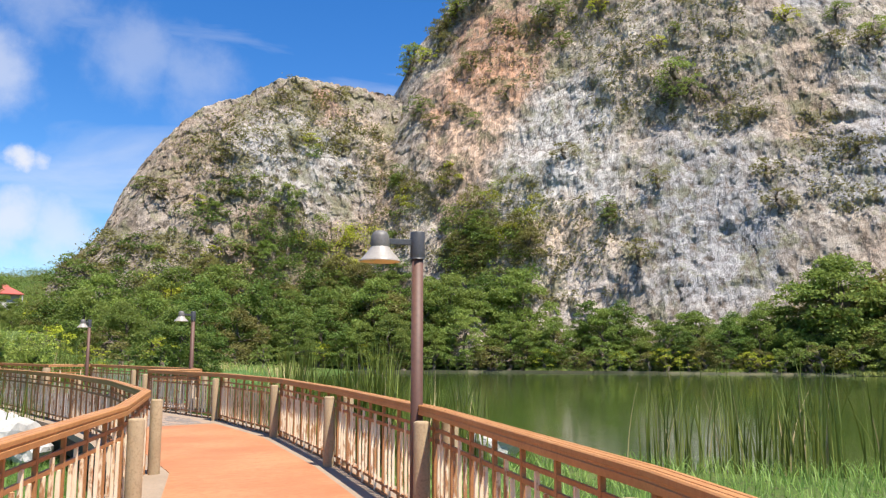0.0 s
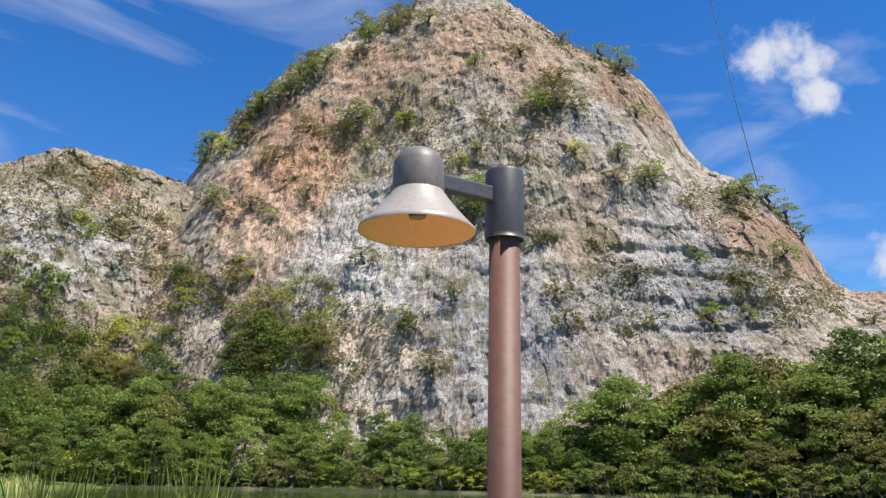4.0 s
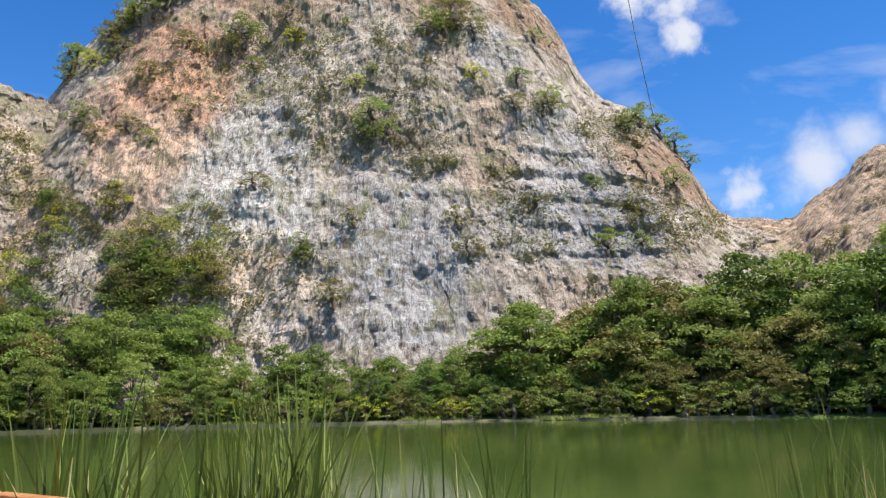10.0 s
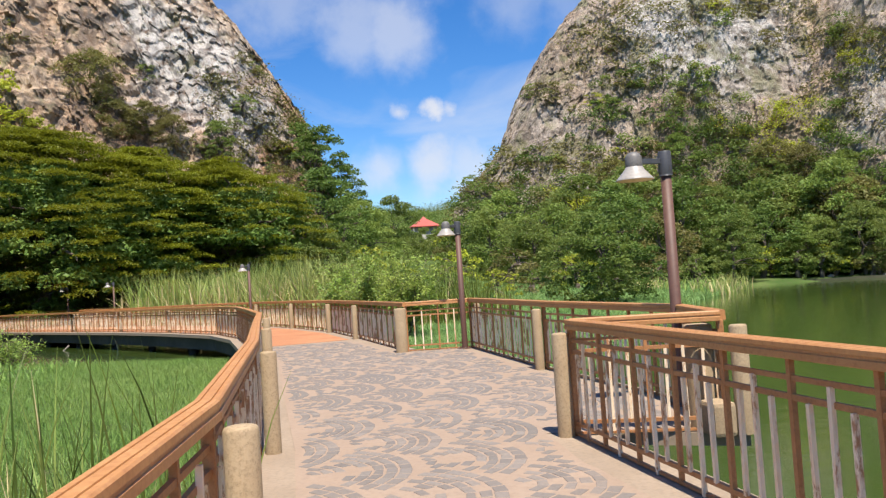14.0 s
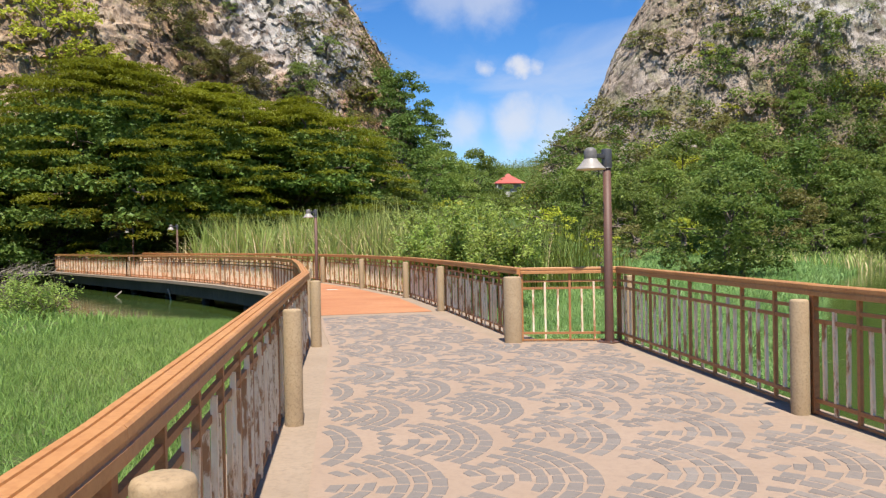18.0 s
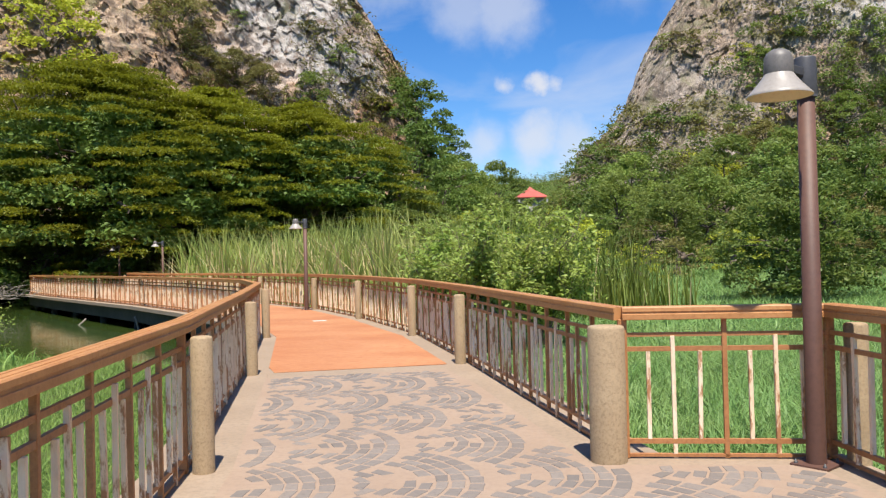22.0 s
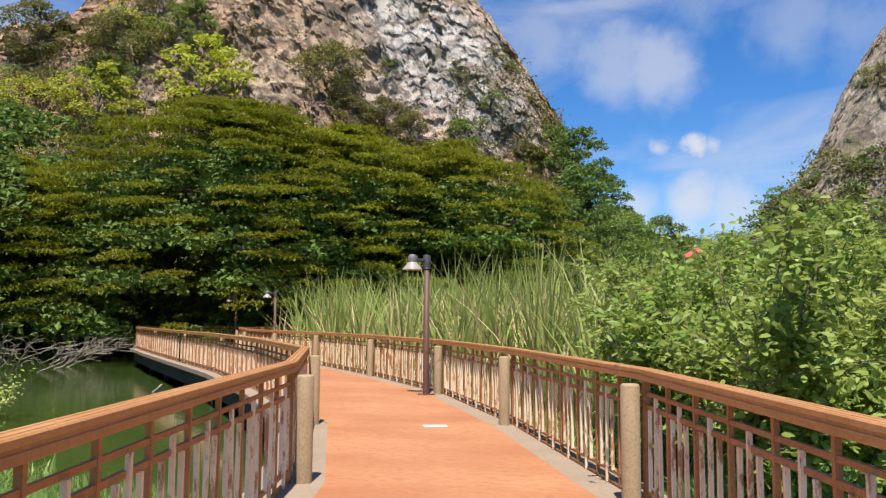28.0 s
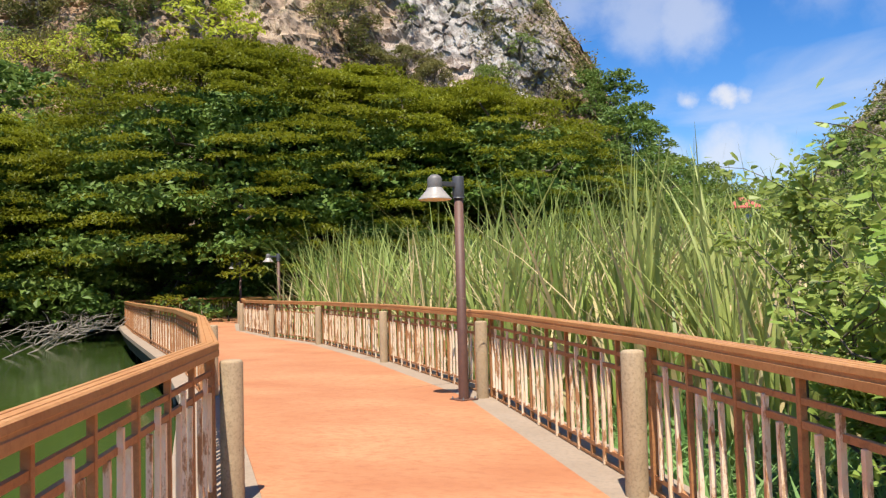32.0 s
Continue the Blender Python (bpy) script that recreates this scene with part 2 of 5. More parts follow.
def foliage(name, dark, light, tint, rough=0.55, through=0.32, back=None):
    """Leaves: colour varies by plant and by leaf, light comes through them."""
    m, n, l, p = shader(name, rough)
    p.inputs["Specular IOR Level"].default_value = 0.28
    obj = n.new("ShaderNodeObjectInfo").outputs["Random"]
    isl = n.new("ShaderNodeNewGeometry").outputs["Random Per Island"]
    v = coords(n, l)
    big = noise_tex(n, l, v, 0.22, 5, 0.65)
    col = mix(n, l, ramp(n, l, isl, [(0.0, grey(0)), (1.0, grey(1))]), dark, light)
    col = mix(n, l, ramp(n, l, big, [(0.4, grey(0)), (0.68, grey(0.75))]), col, tint)
    hue = n.new("ShaderNodeHueSaturation")
    mr = n.new("ShaderNodeMapRange")
    mr.inputs[3].default_value = 0.78
    mr.inputs[4].default_value = 1.25
    l.new(obj, mr.inputs[0])
    l.new(mr.outputs[0], hue.inputs["Value"])
    l.new(col, hue.inputs["Color"])
    l.new(hue.outputs[0], p.inputs["Base Color"])
    tr = n.new("ShaderNodeBsdfTranslucent")
    l.new(mix(n, l, 0.5, hue.outputs[0], tint), tr.inputs["Color"])
    ms = n.new("ShaderNodeMixShader")
    ms.inputs[0].default_value = through
    l.new(p.outputs[0], ms.inputs[1])
    l.new(tr.outputs[0], ms.inputs[2])
    l.new(ms.outputs[0], n["Material Output"].inputs["Surface"])
    return m


MAT["leaf_tree"] = foliage("tree_leaves", (0.095, 0.165, 0.030), (0.215, 0.305, 0.062), (0.29, 0.33, 0.085), 0.5, 0.42)
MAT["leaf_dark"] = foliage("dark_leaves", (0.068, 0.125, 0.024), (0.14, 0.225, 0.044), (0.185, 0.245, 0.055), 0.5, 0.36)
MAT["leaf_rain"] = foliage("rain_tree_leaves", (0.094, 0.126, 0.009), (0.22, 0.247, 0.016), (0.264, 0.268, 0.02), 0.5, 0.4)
MAT["leaf_light"] = foliage("light_leaves", (0.185, 0.305, 0.05), (0.35, 0.47, 0.10), (0.43, 0.48, 0.12), 0.4, 0.42)
MAT["leaf_yellow"] = foliage("yellow_green_leaves", (0.286, 0.348, 0.03), (0.44, 0.475, 0.05), (0.484, 0.475, 0.065), 0.5, 0.42)
MAT["leaf_olive"] = foliage("olive_scrub", (0.116, 0.131, 0.033), (0.204, 0.207, 0.058), (0.264, 0.222, 0.075), 0.5, 0.38)
MAT["reed"] = foliage("reed_blades", (0.15, 0.24, 0.045), (0.32, 0.40, 0.095), (0.43, 0.43, 0.15), 0.45, 0.35)
MAT["reed_dry"] = foliage("dry_reed_blades", (0.462, 0.384, 0.17), (0.66, 0.545, 0.28), (0.682, 0.505, 0.3), 0.6, 0.3)
MAT["reed_dark"] = foliage("dark_reed_blades", (0.039, 0.076, 0.01), (0.121, 0.167, 0.024), (0.22, 0.237, 0.05), 0.45, 0.3)
MAT["grass"] = foliage("marsh_grass", (0.12, 0.235, 0.05), (0.25, 0.385, 0.085), (0.31, 0.40, 0.11), 0.5, 0.4)


MAT["weed"] = foliage("water_weed", (0.135, 0.275, 0.075), (0.28, 0.455, 0.14), (0.36, 0.48, 0.17), 0.5, 0.4)


def rock_material(name, pale, grey_tone, warm, warm_at=0.5, dark=0.5, veg=0.3, patches=(), crack_size=0.45, crack=0.7, tight=0.1, wide=0.07, speck=(0.62, 0.57, 0.51), shade=(0.12, 0.10, 0.082)):
    """Weathered limestone: pale and grey tones, warm stains, vertical fluting, broken layers, joints, scrub in the
    hollows, and crevice shade painted as a dark tone.
    """
    m, n, l, p = shader(name, 0.92)
    v = coords(n, l)
    huge = noise_tex(n, l, v, 0.035, 4, 0.55, 0.6)
    mid = noise_tex(n, l, coords(n, l, (1, 1, 0.6)), 0.22, 8, 0.7, 0.5)
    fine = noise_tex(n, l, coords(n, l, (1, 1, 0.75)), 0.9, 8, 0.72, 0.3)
    flute = noise_tex(n, l, coords(n, l, (0.55, 0.55, 0.11)), 1.5, 7, 0.7, 0.7)
    layer = noise_tex(n, l, coords(n, l, (0.10, 0.10, 0.62)), 1.5, 7, 0.68, 0.5)
    col = mix(n, l, ramp(n, l, mid, [(0.36, grey(0)), (0.58, grey(1))]), grey_tone, pale)
    col = mix(n, l, ramp(n, l, huge, [(warm_at - 0.03, grey(0)), (warm_at + 0.09, grey(0.7))]), col, warm)
    wob = n.new("ShaderNodeVectorMath")
    wob.operation = "MULTIPLY_ADD"
    src = n.new("ShaderNodeTexNoise")
    src.inputs["Scale"].default_value = 0.16
    src.inputs["Detail"].default_value = 8
    src.inputs["Roughness"].default_value = 0.68
    l.new(v, src.inputs["Vector"])
    l.new(src.outputs["Color"], wob.inputs[0])
    wob.inputs[1].default_value = (18, 18, 18)
    l.new(v, wob.inputs[2])
    for (px, py, pz), size, tone in patches:
        far = n.new("ShaderNodeVectorMath")
        far.operation = "DISTANCE"
        l.new(wob.outputs[0], far.inputs[0])
        far.inputs[1].default_value = (px + 9, py + 9, pz + 9)
        mr = n.new("ShaderNodeMapRange")
        mr.inputs[1].default_value = size * 1.1
        mr.inputs[2].default_value = size * 0.5
        mr.inputs[3].default_value = 0.0
        mr.inputs[4].default_value = 0.85
        l.new(far.outputs["Value"], mr.inputs[0])
        col = mix(n, l, mr.outputs[0], col, tone)
    col = mix(n, l, ramp(n, l, fine, [(0.54, grey(0)), (0.68, grey(0.5))]), col, speck)
    col = mix(n, l, ramp(n, l, flute, [(0.53, grey(0)), (0.66, grey(dark))]), col, (0.17, 0.155, 0.14))
    col = mix(n, l, ramp(n, l, layer, [(0.55, grey(0)), (0.66, grey(0.4))]), col, (0.18, 0.145, 0.12))
    vor = n.new("ShaderNodeTexVoronoi")
    vor.feature = "DISTANCE_TO_EDGE"
    vor.inputs["Scale"].default_value = crack_size
    wv = n.new("ShaderNodeVectorMath")
    wv.operation = "ADD"
    tn = n.new("ShaderNodeTexNoise")
    tn.inputs["Scale"].default_value = 0.5
    tn.inputs["Detail"].default_value = 5
    l.new(v, tn.inputs["Vector"])
    sc = n.new("ShaderNodeVectorMath")
    sc.operation = "SCALE"
    sc.inputs["Scale"].default_value = 2.5
    l.new(tn.outputs["Color"], sc.inputs[0])
    l.new(v, wv.inputs[0])
    l.new(sc.outputs[0], wv.inputs[1])
    l.new(wv.outputs[0], vor.inputs["Vector"])
    joint = ramp(n, l, vor.outputs["Distance"], [(0.0, grey(crack)), (wide * 0.4, grey(crack * 0.8)), (wide, grey(0))])
    open_at = ramp(n, l, mid, [(0.40, grey(1)), (0.62, grey(tight))])
    col = mix(n, l, mix(n, l, 1.0, joint, open_at, "MULTIPLY"), col, (0.09, 0.075, 0.065))
    scrub = noise_tex(n, l, v, 0.22, 8, 0.74, 0.3)
    col = mix(n, l, ramp(n, l, scrub, [(0.66 - veg * 0.35, grey(0)), (0.74 - veg * 0.35, grey(0.7))]), col, (0.17, 0.165, 0.075))
    # Crevice shade painted into the colour wherever the fine relief dips.
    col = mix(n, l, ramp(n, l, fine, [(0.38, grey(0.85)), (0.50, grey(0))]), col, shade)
    l.new(col, p.inputs["Base Color"])
    s = n.new("ShaderNodeMath")
    s.operation = "ADD"
    l.new(fine, s.inputs[0])
    l.new(flute, s.inputs[1])
    bump(n, l, p, s.outputs[0], 0.8, 0.7)
    return m


ORANGE, CREAM, WHITE, BROWN = (0.57, 0.30, 0.17), (0.66, 0.50, 0.36), (0.55, 0.52, 0.485), (0.29, 0.17, 0.095)
SLATE, BLUISH = (0.37, 0.36, 0.36), (0.24, 0.245, 0.265)
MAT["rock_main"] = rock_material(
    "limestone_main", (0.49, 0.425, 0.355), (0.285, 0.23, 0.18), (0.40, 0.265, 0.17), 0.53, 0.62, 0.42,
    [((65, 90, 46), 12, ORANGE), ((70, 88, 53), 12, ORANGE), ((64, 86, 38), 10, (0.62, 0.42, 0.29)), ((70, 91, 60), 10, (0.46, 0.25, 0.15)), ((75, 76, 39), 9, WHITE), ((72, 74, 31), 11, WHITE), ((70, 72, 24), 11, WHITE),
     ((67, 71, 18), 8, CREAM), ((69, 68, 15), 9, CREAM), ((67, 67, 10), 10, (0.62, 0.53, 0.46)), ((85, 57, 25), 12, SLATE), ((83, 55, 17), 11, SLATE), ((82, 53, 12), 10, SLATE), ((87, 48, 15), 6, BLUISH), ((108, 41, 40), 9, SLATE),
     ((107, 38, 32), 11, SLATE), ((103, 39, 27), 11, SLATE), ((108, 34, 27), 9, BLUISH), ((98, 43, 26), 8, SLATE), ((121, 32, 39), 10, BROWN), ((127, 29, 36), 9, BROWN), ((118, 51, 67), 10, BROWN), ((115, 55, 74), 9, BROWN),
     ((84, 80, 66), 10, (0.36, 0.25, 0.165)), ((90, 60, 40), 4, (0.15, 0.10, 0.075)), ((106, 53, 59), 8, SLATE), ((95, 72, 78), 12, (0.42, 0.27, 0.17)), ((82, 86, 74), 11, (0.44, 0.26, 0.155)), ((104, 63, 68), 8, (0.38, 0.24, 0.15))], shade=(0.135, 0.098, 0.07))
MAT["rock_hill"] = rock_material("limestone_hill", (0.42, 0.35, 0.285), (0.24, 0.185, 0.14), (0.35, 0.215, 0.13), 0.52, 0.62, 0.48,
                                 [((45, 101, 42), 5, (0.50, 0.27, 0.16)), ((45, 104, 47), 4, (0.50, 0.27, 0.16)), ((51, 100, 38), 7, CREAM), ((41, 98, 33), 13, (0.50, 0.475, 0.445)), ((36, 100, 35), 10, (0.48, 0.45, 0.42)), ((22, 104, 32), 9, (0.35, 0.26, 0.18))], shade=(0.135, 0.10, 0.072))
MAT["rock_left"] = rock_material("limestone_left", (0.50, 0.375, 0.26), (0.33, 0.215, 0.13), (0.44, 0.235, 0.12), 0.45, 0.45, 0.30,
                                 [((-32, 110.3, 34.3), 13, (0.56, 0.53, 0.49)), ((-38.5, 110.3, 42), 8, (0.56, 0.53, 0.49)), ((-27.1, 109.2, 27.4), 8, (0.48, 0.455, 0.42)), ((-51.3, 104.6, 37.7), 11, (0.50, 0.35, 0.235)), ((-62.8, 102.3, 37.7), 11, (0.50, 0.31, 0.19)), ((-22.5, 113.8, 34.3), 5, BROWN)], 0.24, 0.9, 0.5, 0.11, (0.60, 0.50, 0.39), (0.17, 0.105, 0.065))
MAT["earth"] = rock_material("quarried_earth", (0.56, 0.42, 0.30), (0.42, 0.30, 0.205), (0.47, 0.32, 0.21), 0.45, 0.25, 0.36)


def ground_material():
    m, n, l, p = shader("marsh_ground", 0.95)
    p.inputs["Specular IOR Level"].default_value = 0.05
    v = coords(n, l)
    a = noise_tex(n, l, v, 0.25, 6)
    b = noise_tex(n, l, v, 3.0, 8, 0.7)
    col = mix(n, l, ramp(n, l, a, [(0.35, grey(0)), (0.65, grey(1))]), (0.055, 0.10, 0.025), (0.11, 0.15, 0.045))
    col = mix(n, l, ramp(n, l, b, [(0.5, grey(0)), (0.7, grey(0.8))]), col, (0.10, 0.085, 0.05))
    l.new(col, p.inputs["Base Color"])
    bump(n, l, p, b, 0.8, 0.1)
    return m


MAT["ground"] = ground_material()


def water_material():
    m, n, l, p = shader("green_lake_water", 0.07)
    v = coords(n, l)
    big = noise_tex(n, l, v, 0.04, 3)
    col = mix(n, l, ramp(n, l, big, [(0.4, grey(0)), (0.65, grey(1))]), (0.037, 0.063, 0.013), (0.048, 0.075, 0.018))
    l.new(col, p.inputs["Base Color"])
    p.inputs["IOR"].default_value = 1.33
    v2 = coords(n, l, (1, 1.6, 1))
    w1 = noise_tex(n, l, v2, 1.6, 4, 0.6, 0.4)
    w2 = noise_tex(n, l, v2, 0.25, 2)
    mm = n.new("ShaderNodeMath")
    mm.operation = "MULTIPLY"
    l.new(w1, mm.inputs[0])
    l.new(w2, mm.inputs[1])
    bump(n, l, p, mm.outputs[0], 0.28, 0.05)
    return m


MAT["water"] = water_material()


# ---- mesh tools ----
def mesh_object(name, bm, material, parent=None, label=""):
    me = bpy.data.meshes.new(name)
    bm.to_mesh(me)
    bm.free()
    me.materials.append(material)
    ob = new(name, me)
    if parent is not None:
        ob.parent = parent
    if label:
        tagged(ob, label)
    return ob


def part(name, bm, material, parent, label=""):
    return mesh_object(name, bm, material, parent, label)


def raw_mesh(name, verts, faces, material, smooth=False):
    """A mesh straight from arrays of places and of equal-sided faces."""
    verts, faces = np.asarray(verts, np.float32), np.asarray(faces, np.int32)
    k = faces.shape[1]
    me = bpy.data.meshes.new(name)
    me.vertices.add(len(verts))
    me.vertices.foreach_set("co", verts.ravel())
    me.loops.add(faces.size)
    me.loops.foreach_set("vertex_index", faces.ravel())
    me.polygons.add(len(faces))
    me.polygons.foreach_set("loop_start", np.arange(0, faces.size, k, dtype=np.int32))
    me.polygons.foreach_set("loop_total", np.full(len(faces), k, np.int32))
    me.polygons.foreach_set("use_smooth", np.full(len(faces), smooth))
    me.update(calc_edges=True)
    me.validate()
    me.materials.append(material)
    return me


def shared(name, me, parent, m=None, label=""):
    ob = new(name, me)
    if parent is not None:
        ob.parent = parent
    if m is not None:
        ob.matrix_basis = m
    if label:
        tagged(ob, label)
    return ob


def thing(name, m, label, category, group="", kind=""):
    ob = new(name)
    ob.matrix_basis = m
    return tagged(ob, label, category, group, kind)


def box(bm, x0, y0, z0, x1, y1, z1, bevel=0.0):
    made = bmesh.ops.create_cube(bm, size=1.0, matrix=Matrix.LocRotScale(((x0 + x1) / 2, (y0 + y1) / 2, (z0 + z1) / 2), None, (x1 - x0, y1 - y0, z1 - z0)))
    if bevel:
        edges = {e for v in made["verts"] for e in v.link_edges}
        bmesh.ops.bevel(bm, geom=list(edges), offset=bevel, segments=2, affect="EDGES", profile=0.6)
    return bm


def lathe(bm, profile, sides=20, m=Matrix()):
    """A turned shape from (radius, height) pairs."""
    rings = []
    for r, z in profile:
        if r < 1e-5:
            rings.append([bm.verts.new(m @ Vector((0, 0, z)))])
        else:
            rings.append([bm.verts.new(m @ Vector((r * math.cos(2 * math.pi * k / sides), r * math.sin(2 * math.pi * k / sides), z))) for k in range(sides)])
    for a, b in zip(rings, rings[1:]):
        for k in range(sides):
            j = (k + 1) % sides
            if len(a) == 1 and len(b) == 1:
                continue
            if len(a) == 1:
                f = bm.faces.new((a[0], b[k], b[j]))
            elif len(b) == 1:
                f = bm.faces.new((a[k], a[j], b[0]))
            else:
                f = bm.faces.new((a[k], a[j], b[j], b[k]))
            f.smooth = True
    return bm


def sweep(bm, line, profile, closed=True, smooth=False):
    """A profile of (across, up) pairs drawn along a line of places; across points to the line's right."""
    rings = []
    for i, c in enumerate(line):
        a, b = line[max(i - 1, 0)], line[min(i + 1, len(line) - 1)]
        d = Vector((b[0] - a[0], b[1] - a[1], 0)).normalized()
        side = Vector((d.y, -d.x, 0))
        rings.append([bm.verts.new(Vector(c) + side * u + Vector((0, 0, v))) for u, v in profile])
    k = len(profile)
    for a, b in zip(rings, rings[1:]):
        for i in range(k if closed else k - 1):
            j = (i + 1) % k
            f = bm.faces.new((a[i], b[i], b[j], a[j]))
            f.smooth = smooth
    if closed:
        bm.faces.new(rings[0][::1])
        bm.faces.new(rings[-1][::-1])
    bmesh.ops.recalc_face_normals(bm, faces=bm.faces)
    return bm


def tube(bm, line, radii, sides=7):
    """A tapered round limb along a line of places in space."""
    rings = []
    for i, c in enumerate(line):
        a, b = Vector(line[max(i - 1, 0)]), Vector(line[min(i + 1, len(line) - 1)])
        d = (b - a).normalized()
        s = d.orthogonal().normalized()
        t = d.cross(s)
        rings.append([bm.verts.new(Vector(c) + float(radii[i]) * (math.cos(2 * math.pi * k / sides) * s + math.sin(2 * math.pi * k / sides) * t)) for k in range(sides)])
    for a, b in zip(rings, rings[1:]):
        best = min(range(sides), key=lambda q: (a[0].co - b[q].co).length)
        for k in range(sides):
            f = bm.faces.new((a[k], a[(k + 1) % sides], b[(k + 1 + best) % sides], b[(k + best) % sides]))
            f.smooth = True
    bm.faces.new(rings[-1])
    return bm


def fbm(x, y, z, octaves=4, lac=2.1, gain=0.5):
    """Sum of sine lattices with a hash: quick value noise on arrays."""
    out, amp, tot = np.zeros(np.broadcast(x, y, z).shape), 1.0, 0.0
    for o in range(octaves):
        out += amp * value_noise(x + 17.3 * o, y - 9.1 * o, z + 4.7 * o)
        tot += amp
        x, y, z, amp = x * lac, y * lac, z * lac, amp * gain
    return out / tot


def value_noise(x, y, z):
    xi, yi, zi = np.floor(x), np.floor(y), np.floor(z)
    fx, fy, fz = x - xi, y - yi, z - zi
    fx, fy, fz = fx * fx * (3 - 2 * fx), fy * fy * (3 - 2 * fy), fz * fz * (3 - 2 * fz)

    def h(i, j, k):
        n = (i.astype(np.int64) * 374761393 + j.astype(np.int64) * 668265263 + k.astype(np.int64) * 2147483647) & 0x7FFFFFFF
        n = ((n ^ (n >> 13)) * 1274126177) & 0x7FFFFFFF
        return ((n ^ (n >> 16)) & 0xFFFF) / 65535.0

    c = 0
    for a in (0, 1):
        for b in (0, 1):
            for d in (0, 1):
                c = c + h(xi + a, yi + b, zi + d) * (fx if a else 1 - fx) * (fy if b else 1 - fy) * (fz if d else 1 - fz)
    return 2 * c - 1


# ---- plan ----
WATER_Z = -0.9
LEFT = [(-4.6, -27), (-2.0, -18.3), (-0.59, -14.3), (0.1, -11.2), (0.15, -7.0), (-0.22, -2.8), (-1.02, 1.4), (-2.08, 6.1), (-3.18, 11.05), (-4.6, 15.8),
        (-6.2, 20.85), (-8.0, 24.6), (-11.6, 29.3), (-15.6, 33.8), (-20.0, 38.2), (-25.4, 43.6), (-30.2, 48.6), (-31.6, 52.0), (-30.4, 56.0), (-27.0, 62.0)]
RIGHT_A = [(-2.1, -28), (0.72, -19.8), (1.72, -15.85), (2.42, -11.6), (2.86, -7.5), (2.72, -3.25), (1.77, 1.25)]
BAY = [(1.77, 1.25), (3.25, 1.05), (3.35, 2.7), (2.33, 6.6), (1.3, 11.55), (-0.28, 11.5)]
RIGHT_B = [(-0.28, 11.5), (-1.89, 16.8), (-3.26, 20.95), (-5.4, 25.5), (-7.8, 29.75), (-11.1, 34.0), (-14.9, 38.3), (-18.0, 41.0), (-21.4, 44.4), (-25.0, 49.5), (-25.6, 52.5), (-24.4, 56.0), (-21.0, 62.0)]
LAKE = [(1.8, -4.5), (1, 9), (4.3, 13.8), (8.0, 23.3), (11.6, 32.8), (16.8, 45), (23.7, 57.4), (27.5, 64), (36.6, 67.4), (46.6, 62.3), (57, 55), (66.5, 46), (74.6, 36), (81, 25), (86, 13), (90, -1), (91, -25), (85, -48), (60, -62), (40, -60), (22, -24), (16, -16), (12.8, -12.2), (10, -9.4), (7.6, -8.0), (4.8, -8.8), (2.6, -9.2)]
POND = [(-4.5, 21), (-9, 22.5), (-17, 25), (-26, 26.5), (-31, 33), (-35, 42), (-39, 51), (-45, 63), (-36, 63), (-31, 58), (-26, 50), (-20, 43), (-12, 33.5), (-6, 26)]


def inside_distance(px, py, poly):
    """Signed distance to a closed plan outline: positive inside."""
    d = np.full(px.shape, 1e9)
    ins = np.zeros(px.shape, bool)
    for (ax, ay), (bx, by) in zip(poly, poly[1:] + poly[:1]):
        ex, ey = bx - ax, by - ay
        t = np.clip(((px - ax) * ex + (py - ay) * ey) / (ex * ex + ey * ey), 0, 1)
        d = np.minimum(d, np.hypot(px - ax - t * ex, py - ay - t * ey))
        cross = (ay > py) != (by > py)
        with np.errstate(divide="ignore", invalid="ignore"):
            ins ^= cross & (px < (bx - ax) * (py - ay) / (by - ay + 1e-12) + ax)
    return np.where(ins, d, -d)


def sstep(a, b, x):
    t = np.clip((x - a) / (b - a), 0, 1)
    return t * t * (3 - 2 * t)


def ground_height(px, py):
    px, py = np.asarray(px, float), np.asarray(py, float)
    wob = 1.6 * fbm(px * 0.15, py * 0.15, px * 0, 3)
    d = np.maximum(inside_distance(px, py, LAKE), inside_distance(px, py, POND)) + wob * sstep(0, 10, np.hypot(px, py - 2))
    out = np.maximum(-d, 0)
    far = np.maximum(np.maximum(sstep(40, 75, py), sstep(-22, -50, px)), sstep(40, 80, px))
    z = -0.72 + 0.10 * fbm(px * 0.6, py * 0.6, px * 0, 3) + far * np.minimum(out, 60) * 0.09
    z = np.where(d > 0, -0.9 - np.minimum(d, 3) * 0.5, z)
    return np.where((d <= 0) & (d > -1.2), -0.9 + (z + 0.9) * (-d / 1.2), z)


def at_ground(x, y):
    return float(ground_height(np.array([x]), np.array([y]))[0])


# ---- ground and water ----
gx = np.concatenate([[-4500, -2500, -1200, -600, -350, -220, -160], np.arange(-120, -44, 4.0), np.arange(-44, 32, 1.0), np.arange(32, 130, 3.0), [145, 170, 220, 350, 600, 1200, 2500, 4500]])
gy = np.concatenate([[-4500, -2500, -1200, -600, -300, -180, -120, -80], np.arange(-60, -30, 3.0), np.arange(-30, 68, 1.0), np.arange(68, 130, 3.0), [140, 160, 200, 260, 350, 600, 1200, 2500, 4500]])
X, Y = np.meshgrid(gx, gy)
Z = ground_height(X, Y)
idx = np.arange(X.size).reshape(X.shape)
quads = np.stack([idx[:-1, :-1], idx[:-1, 1:], idx[1:, 1:], idx[1:, :-1]], -1).reshape(-1, 4)
